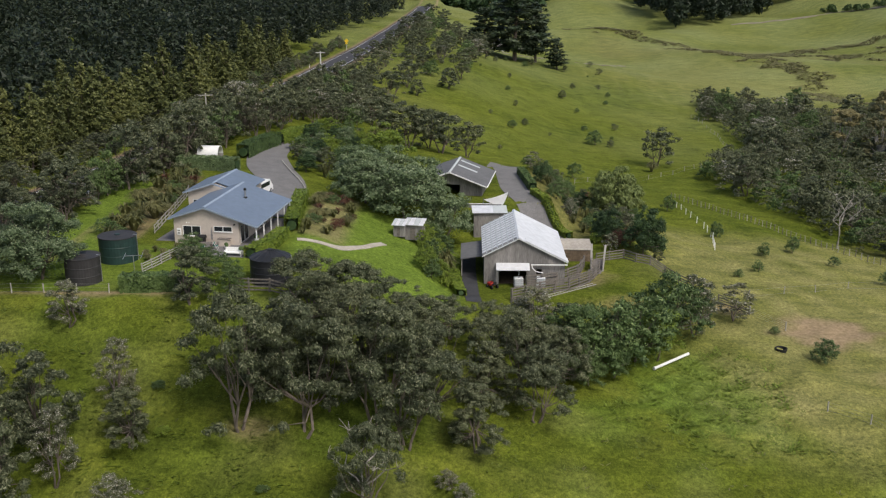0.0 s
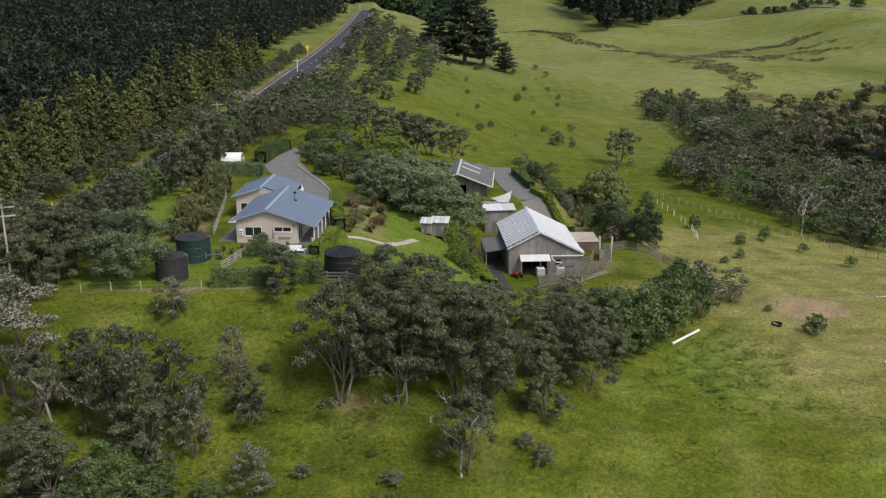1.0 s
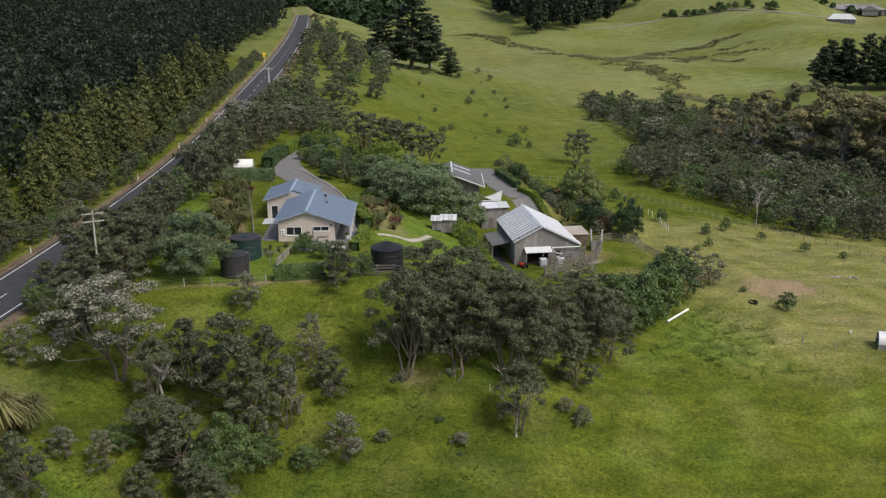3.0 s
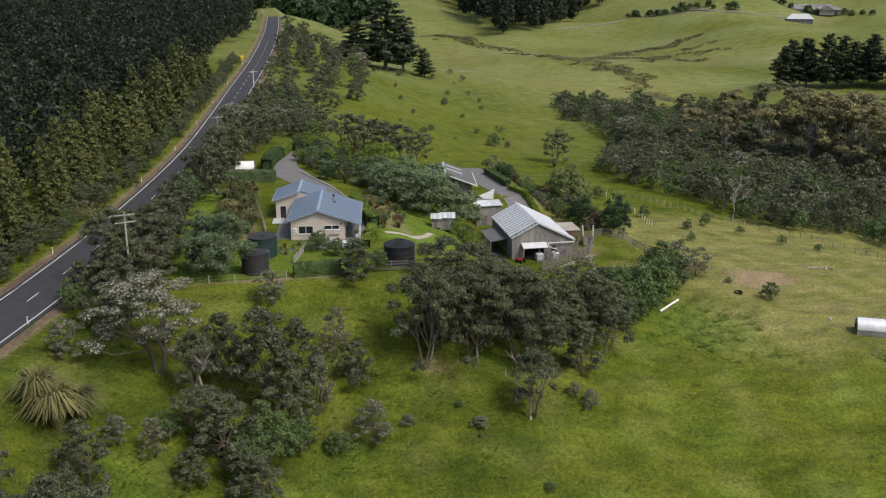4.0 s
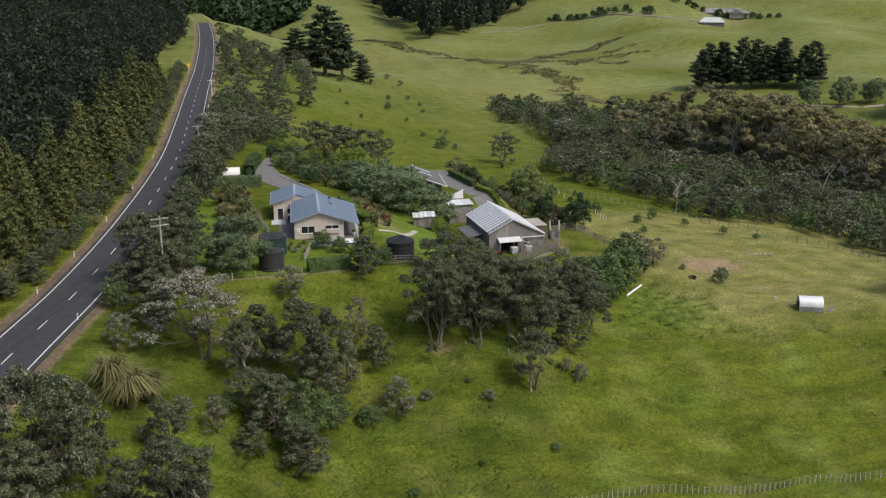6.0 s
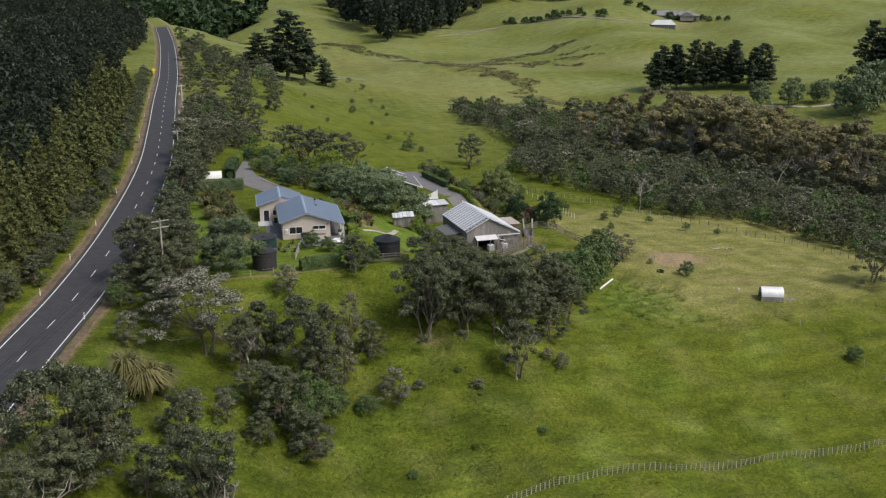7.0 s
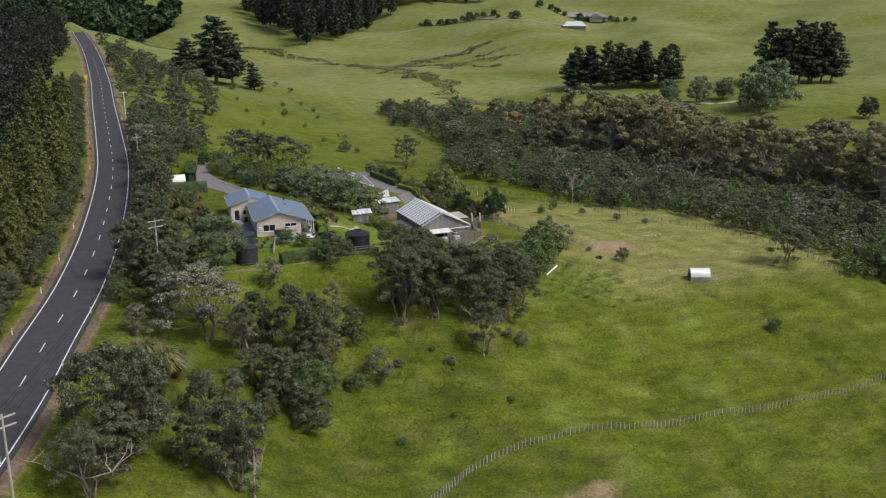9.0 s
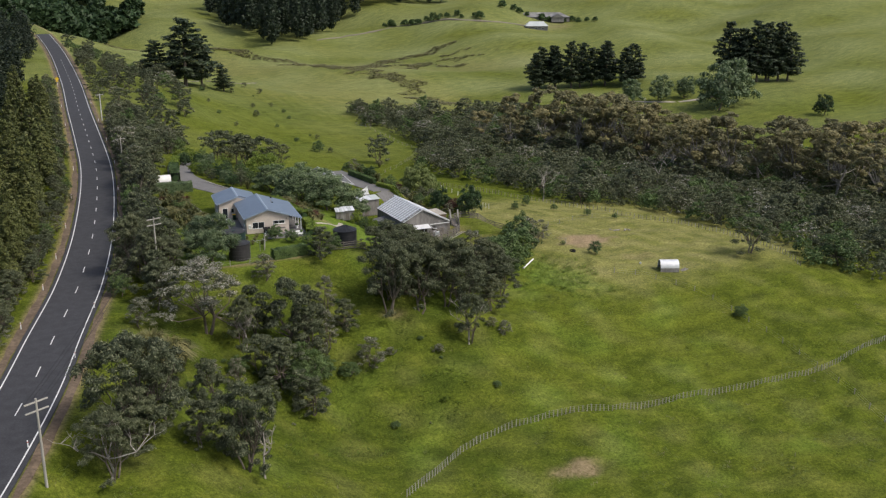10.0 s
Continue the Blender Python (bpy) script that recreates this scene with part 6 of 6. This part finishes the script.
fence([(-32.2, 39.1), (-19.3, 47.7), (-10.6, 50.1), (-1.3, 51.4), (7.5, 49.8), (21.4, 50.2), (32.8, 49.4), (44.4, 48.4), (51.3, 47.9), (58, 48.4), (66.5, 49.5), (80, 51)], 3.6, 1.15, 4, "grey post and batten farm fence along the slope's foot", M_pole, 0.06, 0.012, 4, "batten_fence")
fence([(51.3, 47.9), (50.4, 41), (47.8, 32)], 3.5, 1.1, 3, "post and wire fence branching off the farm fence", M_pole, 0.06, 0.012, 0, "wire_fence")
fence([(39.1, 90.5), (44, 87), (47.5, 82), (49.3, 76.4), (51.1, 69.5), (51.9, 61), (51.5, 53), (51.3, 49)], 4.0, 1.1, 3, "sagging post and wire fence beside the paddock", M_pole, 0.055, 0.012, 0, "wire_fence")
fence([(46, 192), (50.6, 186), (55.5, 175), (60.5, 161), (67, 150), (75, 139), (84, 126), (86, 108), (84, 92), (80, 80)], 2.2, 1.2, 3, "close-set post fence along the scrub", M_rail, 0.06, 0.012, 1, "wire_fence")
fence([(8.3, 111.4), (12.4, 113.8), (15.9, 115.4), (18.6, 118.2), (20.4, 122)], 1.9, 1.75, 5, "heavy weathered timber stockyard rails", M_rail, 0.12, 0.1, 0, "stockyard_fence")
fence([(10.5, 116.0), (14, 117.2), (17.4, 120.4), (18.8, 124.6)], 1.9, 1.7, 5, "inner timber stockyard rails by the barn", M_rail, 0.12, 0.1, 0, "stockyard_fence")
fence([(20.8, 127), (24.8, 128.9), (26.7, 126.4), (30.4, 127.2), (33.5, 124)], 2.2, 1.3, 4, "weathered grey post and rail fence", M_rail, 0.08, 0.075, 0, "rail_fence")
fence([(35.5, 119), (37.3, 118), (38.6, 115.6)], 1.7, 1.2, 4, "short timber rail gate fence on the paddock edge", M_rail, 0.08, 0.07, 0, "rail_fence")
fence([(38.6, 115.6), (41.8, 111.5)], 3.0, 1.15, 5, "galvanised wire gate panel between posts", M_pole, 0.07, 0.012, 0, "wire_gate")
fence([(43.6, 177), (44.4, 168), (45.4, 164), (45.2, 158), (42.4, 146)], 2.6, 1.25, 1, "row of white electric fence posts", M_white, 0.05, 0.012, 0, "electric_fence")
fence([(40.4, 122), (48, 126), (56, 131), (66, 132), (76, 128)], 6, 1.1, 2, "thin post and wire paddock fence", M_pole, 0.05, 0.012, 0, "wire_fence")
fence([(-31.2, 96.6), (-30.4, 99), (-29.1, 103)], 1.4, 1.1, 4, "pale timber rails beside the lawn steps", M_pole, 0.06, 0.05, 0, "step_rail")
fence([(-48.5, 90.4), (-38, 90.2), (-32.6, 90.2)], 3, 1.0, 3, "thin post and wire fence at the lawn's edge", M_pole, 0.05, 0.012, 0, "wire_fence")
fence([(-34.3, 112), (-34.6, 120), (-35.2, 132)], 1.8, 1.1, 3, "grey timber fence below the flax bank", M_pole, 0.06, 0.06, 0, "rail_fence")
fence([(27, 196), (40, 212), (60, 232), (80, 262), (84, 300), (84, 330)], 5, 1.1, 2, "thin wire fence over the hill pasture", M_pole, 0.06, 0.014, 0, "wire_fence")
fence([(-21, 91.2), (-18.5, 90.6), (-15, 90.8)], 1.6, 1.4, 4, "dark timber rails round the black tank", M_rail, 0.08, 0.07, 0, "rail_fence")
race = thing("loading_race", pose(20.2, 123.2, -8.3, 0, 0, -12), "tall leaning timber posts of a stock loading race", "loading race")
for a in (-0.6, 0.9):
    part("post", boxes((a - 0.13, a + 0.13, -0.1, 0.1, -0.3, 3.6), bevel=0.02), M_pole, race).matrix_basis = pose(0, 0, 0, -24, 4 * a, 0)
    for k in range(4):
        part("rail", boxes((a - 0.04, a + 0.04, -0.6, 2.6, 0.3 + k * 0.38, 0.48 + k * 0.38)), M_rail, race)
part("ramp", prism(bmesh.new(), [(-1.2, 0.0), (2.4, 0.0), (2.4, 0.9)], -0.5, 0.8, "x"), M_rail, race)
ladder = thing("timber_ladder", Matrix(), "long weathered timber ladder lying on the grass", "ladder")
la, lb = Vector((11.8, 112.4, gz(11.8, 112.4) + 0.12)), Vector((19.2, 117.4, gz(19.2, 117.4) + 0.12))
ld = (lb - la).normalized()
ls = Vector((-ld.y, ld.x, 0)) * 0.3
for s in (-1, 1):
    part("stile", tube(bmesh.new(), [la + ls * s, lb + ls * s], [0.05, 0.05], 5), M_pole, ladder)
for k in range(20):
    c = la.lerp(lb, (k + 0.5) / 20)
    part("rung", tube(bmesh.new(), [c - ls, c + ls], [0.03, 0.03], 5), M_pole, ladder)

# ---- poles, wires and road furniture ----
HEADS = []


def power_pole(x, y, h, arms, turn, mat, label, name="power_pole", r=0.15):
    z = gz(x, y)
    t = thing(name, pose(x, y, z, 0, 0, turn), label, "pole", "poles")
    part("shaft", tube(bmesh.new(), [(0, 0, -0.5), (0, 0, h)], [r, r * 0.65], 10), mat, t)
    for k in range(arms):
        zz = h - 0.35 - k * 0.9
        arm = part("crossarm", boxes((-1.2, 1.2, -0.06, 0.06, zz - 0.07, zz + 0.07), bevel=0.01), mat, t)
        for a in (-1.1, -0.55, 0.55, 1.1):
            part("insulator", lathe(bmesh.new(), [(0.05, zz + 0.072), (0.06, zz + 0.14), (0.03, zz + 0.22)], 8), M_white, arm)
    HEADS.append([(t.matrix_basis @ Vector((a, 0, h - 0.15))) for a in (-1.1, -0.55, 0.55, 1.1)])
    return t


power_pole(-73.6, 32.6, 9.3, 2, 25, M_pole, "silvered timber power pole with two crossarms")
power_pole(-51.1, 86.8, 11.2, 2, 18, M_pole, "silvered timber power pole with two crossarms by the lawn")
power_pole(-41.1, 169.6, 9.0, 1, 12, M_pole, "timber power pole with one crossarm")
power_pole(-31.7, 256.2, 8.2, 1, 10, M_concrete_pole, "tall pale concrete pole beside the road", "concrete_pole", 0.2)
power_pole(217, 300, 12, 1, 20, M_pole, "far timber power pole on the hill", "power_pole", 0.2)
wires = thing("power_line", Matrix(), "sagging power wires between the poles", "power line")
for a, b in zip(HEADS[:3], HEADS[1:4]):
    for p, q in zip(a, b):
        pts = [p.lerp(q, f / 12) - Vector((0, 0, 4 * 0.9 * f / 12 * (1 - f / 12))) for f in range(13)]
        part("wire", tube(bmesh.new(), pts, [0.022] * 13, 3), M_dark, wires)
sign = thing("road_sign", pose(float(road_x(345)) - 5.2, 345, gz(float(road_x(345)) - 5.2, 345)), "yellow diamond road warning sign on a post", "road sign")
part("post", tube(bmesh.new(), [(0, 0, -0.3), (0, 0, 2.6)], [0.05, 0.05], 8), M_white, sign)
part("board", boxes((-0.55, 0.55, -0.02, 0.02, -0.55, 0.55)), M_yellow, sign).matrix_basis = pose(0, -0.07, 3.1, 0, 45, 0)
part("board", boxes((-0.4, 0.4, -0.02, 0.02, -0.2, 0.2)), M_yellow, sign).matrix_basis = pose(0, -0.07, 2.2)
marker = None
for k, y in enumerate((36, 58, 76, 92, 108, 128, 152, 182, 215, 250, 290)):
    for off in (-5.1, 5.0):
        x = float(road_x(y)) + off
        m = pose(x, y + (4 if off > 0 else 0), gz(x, y))
        if marker is None:
            marker = thing("marker_post", m, "white roadside marker post", "marker post", "road marker posts")
            part("post", boxes((-0.06, 0.06, -0.04, 0.04, -0.1, 1.0), bevel=0.01), M_white, marker)
            part("band", boxes((-0.064, 0.064, -0.044, 0.044, 0.75, 0.85)), M_red, marker)
        else:
            copy_thing(marker, m)
# dead and bare trees


def bare_tree(x, y, h, seed, label, spread=0.45):
    rng = np.random.RandomState(seed)
    t = thing("bare_tree", pose(x, y, gz(x, y)), label, "tree", "bare trees")
    bm = bmesh.new()
    forks = [Vector((0, 0, h * 0.35))]
    limb(bm, rng, (0, 0, -0.4), forks[0], 0.16, 0.11, 0, 6)
    for g in range(3):
        nxt = []
        for f in forks:
            for _ in range(3 if g else 4):
                a = rng.uniform(0, 6.283)
                ln = h * (0.3, 0.2, 0.13)[g] * rng.uniform(0.7, 1.3)
                tip = f + Vector((math.cos(a) * ln * spread * 1.6, math.sin(a) * ln * spread * 1.6, ln * rng.uniform(0.3, 1)))
                limb(bm, rng, f, tip, (0.08, 0.05, 0.03)[g], (0.05, 0.03, 0.014)[g], 0.1, 5)
                nxt.append(tip)
        forks = nxt
    part("bough", bm, M_pale_bark, t)


bare_tree(-43.2, 69.4, 8.5, 1, "leafless bleached grey tree trunk with twisted limbs", 0.25)
bare_tree(-6.4, 69.2, 9, 2, "sparse bleached grey tree with bare branches")
bare_tree(-67.5, 34.6, 7.5, 3, "dead grey tree with spreading bare branches", 0.7)
bare_tree(-50.5, 38.2, 8, 4, "bare pale stems beneath a tea tree", 0.3)
bare_tree(66, 157, 11, 5, "tall bleached dead tree by the scrub", 0.5)
bare_tree(122, 176, 16, 6, "bleached dead tree in the gully", 0.5)
bare_tree(98, 142, 10, 7, "bleached dead tree in the gully", 0.5)
bare_tree(186, 154, 22, 8, "tall pale bare tree in the gully", 0.35)
plant("tea_tree", -5.8, 69.6, 8.5, 6.2, 91)
plant("tea_tree", -3.2, 76.8, 10.4, 8.6, 92)
# loose things on the slope and in the paddock
roll = thing("white_pipe", Matrix(), "long white plastic pipe lying on the slope", "pipe")
pa, pb = Vector((23.3, 99.7, gz(23.3, 99.7) + 0.26)), Vector((28.0, 103.4, gz(28, 103.4) + 0.3))
part("tube", tube(bmesh.new(), [pa, pa.lerp(pb, 0.5), pb], [0.16, 0.16, 0.16], 12), M_white, roll)
part("collar", tube(bmesh.new(), [pa, pa.lerp(pb, 0.04)], [0.19, 0.19], 12), M_white, roll)
tub = thing("water_trough", pose(39.2, 105.2, gz(39.2, 105.2)), "round black rubber water trough", "trough")
part("bowl", lathe(bmesh.new(), [(0.6, 0), (0.7, 0.45), (0.6, 0.45), (0.52, 0.1)], 22), M_dark, tub)
bucket = thing("bucket", pose(47.9, 93.2, gz(47.9, 93.2)), "white plastic bucket by the fence", "bucket")
part("pail", lathe(bmesh.new(), [(0.16, 0), (0.22, 0.42), (0.2, 0.42), (0.15, 0.05)], 14), M_white, bucket)
for k, (x, y, s) in enumerate(((60, 117, 0.9), (62, 116.4, 0.6), (59, 118, 0.5), (63.4, 117.3, 0.7))):
    lg = thing("cut_log", pose(x, y, gz(x, y), 0, 0, 40 * k), "pale cut log lying in the paddock", "log", "logs in the paddock")
    part("trunk_piece", tube(bmesh.new(), [(-s, 0, 0.15), (s, 0, 0.16)], [0.16, 0.14], 9), M_pale_bark, lg)
far_shed = far_house("hill_house", 22, 452, -15, 14, 8, M_white, M_rust, "white house with a grey roof behind the trees")

# ---- long grass ----


def tufts(name, poly, gap_count, size, mat, seed, label, keep=lambda x, y: np.ones(len(x), bool)):
    rng = np.random.RandomState(seed)
    xs, ys = [p[0] for p in poly], [p[1] for p in poly]
    x, y = rng.uniform(min(xs), max(xs), gap_count), rng.uniform(min(ys), max(ys), gap_count)
    ok = np.array([inside(poly, a, b) for a, b in zip(x, y)]) & keep(x, y)
    x, y = x[ok], y[ok]
    n = len(x)
    z = ground_z(x, y)
    quadsets = []
    for b in range(3):
        a = rng.uniform(0, 6.283, n)
        ln = size * rng.uniform(0.5, 1.3, n)
        out = np.stack([np.cos(a), np.sin(a)], 1)
        side = np.stack([-out[:, 1], out[:, 0], np.zeros(n)], 1) * (ln * 0.12)[:, None]
        foot = np.stack([x, y, z - 0.05], 1) + np.concatenate([out * 0.1, np.zeros((n, 1))], 1)
        tip = foot + np.concatenate([out * (ln * 0.95)[:, None], (ln * 0.4)[:, None]], 1)
        quadsets.append(np.stack([foot - side, foot + side, tip + side * 0.4, tip - side * 0.4], 1))
    return tagged(quads(name, np.concatenate(quadsets), mat), label, "grass", kind="stuff")


slope = [(-80, 30), (-46, 88), (-16, 88), (6, 84), (24, 96), (40, 90), (75, 84), (85, 40), (40, 22), (-60, 20)]
clumped = lambda s, lo: (lambda x, y: (wobble(x, y, s, 51) + 0.5 * wobble(x, y, s / 3, 52) > lo) & (np.abs(x - road_x(y)) > 6.5))
tufts("long_grass", slope, 34000, 0.42, L_grass, 61, "long lush green grass on the slope", clumped(9, 0.1))
tufts("dry_grass", slope, 14000, 0.4, L_tussock, 62, "straw-tipped seeding grass on the slope", clumped(6, 0.5))


def seam(x, y, points, half):
    """True near a line of points, with a ragged edge."""
    best = np.full(len(x), 1e9)
    for (ax, ay), (bx, by) in zip(points, points[1:]):
        t = np.clip(((x - ax) * (bx - ax) + (y - ay) * (by - ay)) / ((bx - ax) ** 2 + (by - ay) ** 2), 0, 1)
        best = np.minimum(best, np.hypot(x - ax - t * (bx - ax), y - ay - t * (by - ay)))
    return best < half * (0.55 + 0.75 * wobble(x, y, 22, 71))


def wet(x, y):
    return seam(x, y, [(96, 590), (138, 545), (158, 496), (168, 449), (160, 384)], 13) | seam(x, y, [(166, 515), (208, 560), (250, 568)], 12) | seam(x, y, [(205, 524), (240, 530)], 15) | seam(x, y, [(40, 640), (96, 590)], 9)


tufts("rushes", [(30, 370), (265, 370), (265, 650), (30, 650)], 70000, 1.5, L_rush, 63, "brown rushes along the wet valley floor", wet)
tufts("lush_grass", [(16, 90), (22, 97), (30.5, 106), (37, 101), (35, 84), (26, 82)], 3600, 0.6, L_lush, 64, "tall lush grass mounded below the bushes", lambda x, y: wobble(x, y, 3.2, 53) > -0.05)
tufts("long_grass", [(-62, 44), (-50, 82), (-22, 84), (-6, 66), (-14, 54), (-40, 46)], 9000, 0.5, L_lush, 65, "rank uncut grass among the tea trees", lambda x, y: wobble(x, y, 4, 54) > 0.1)
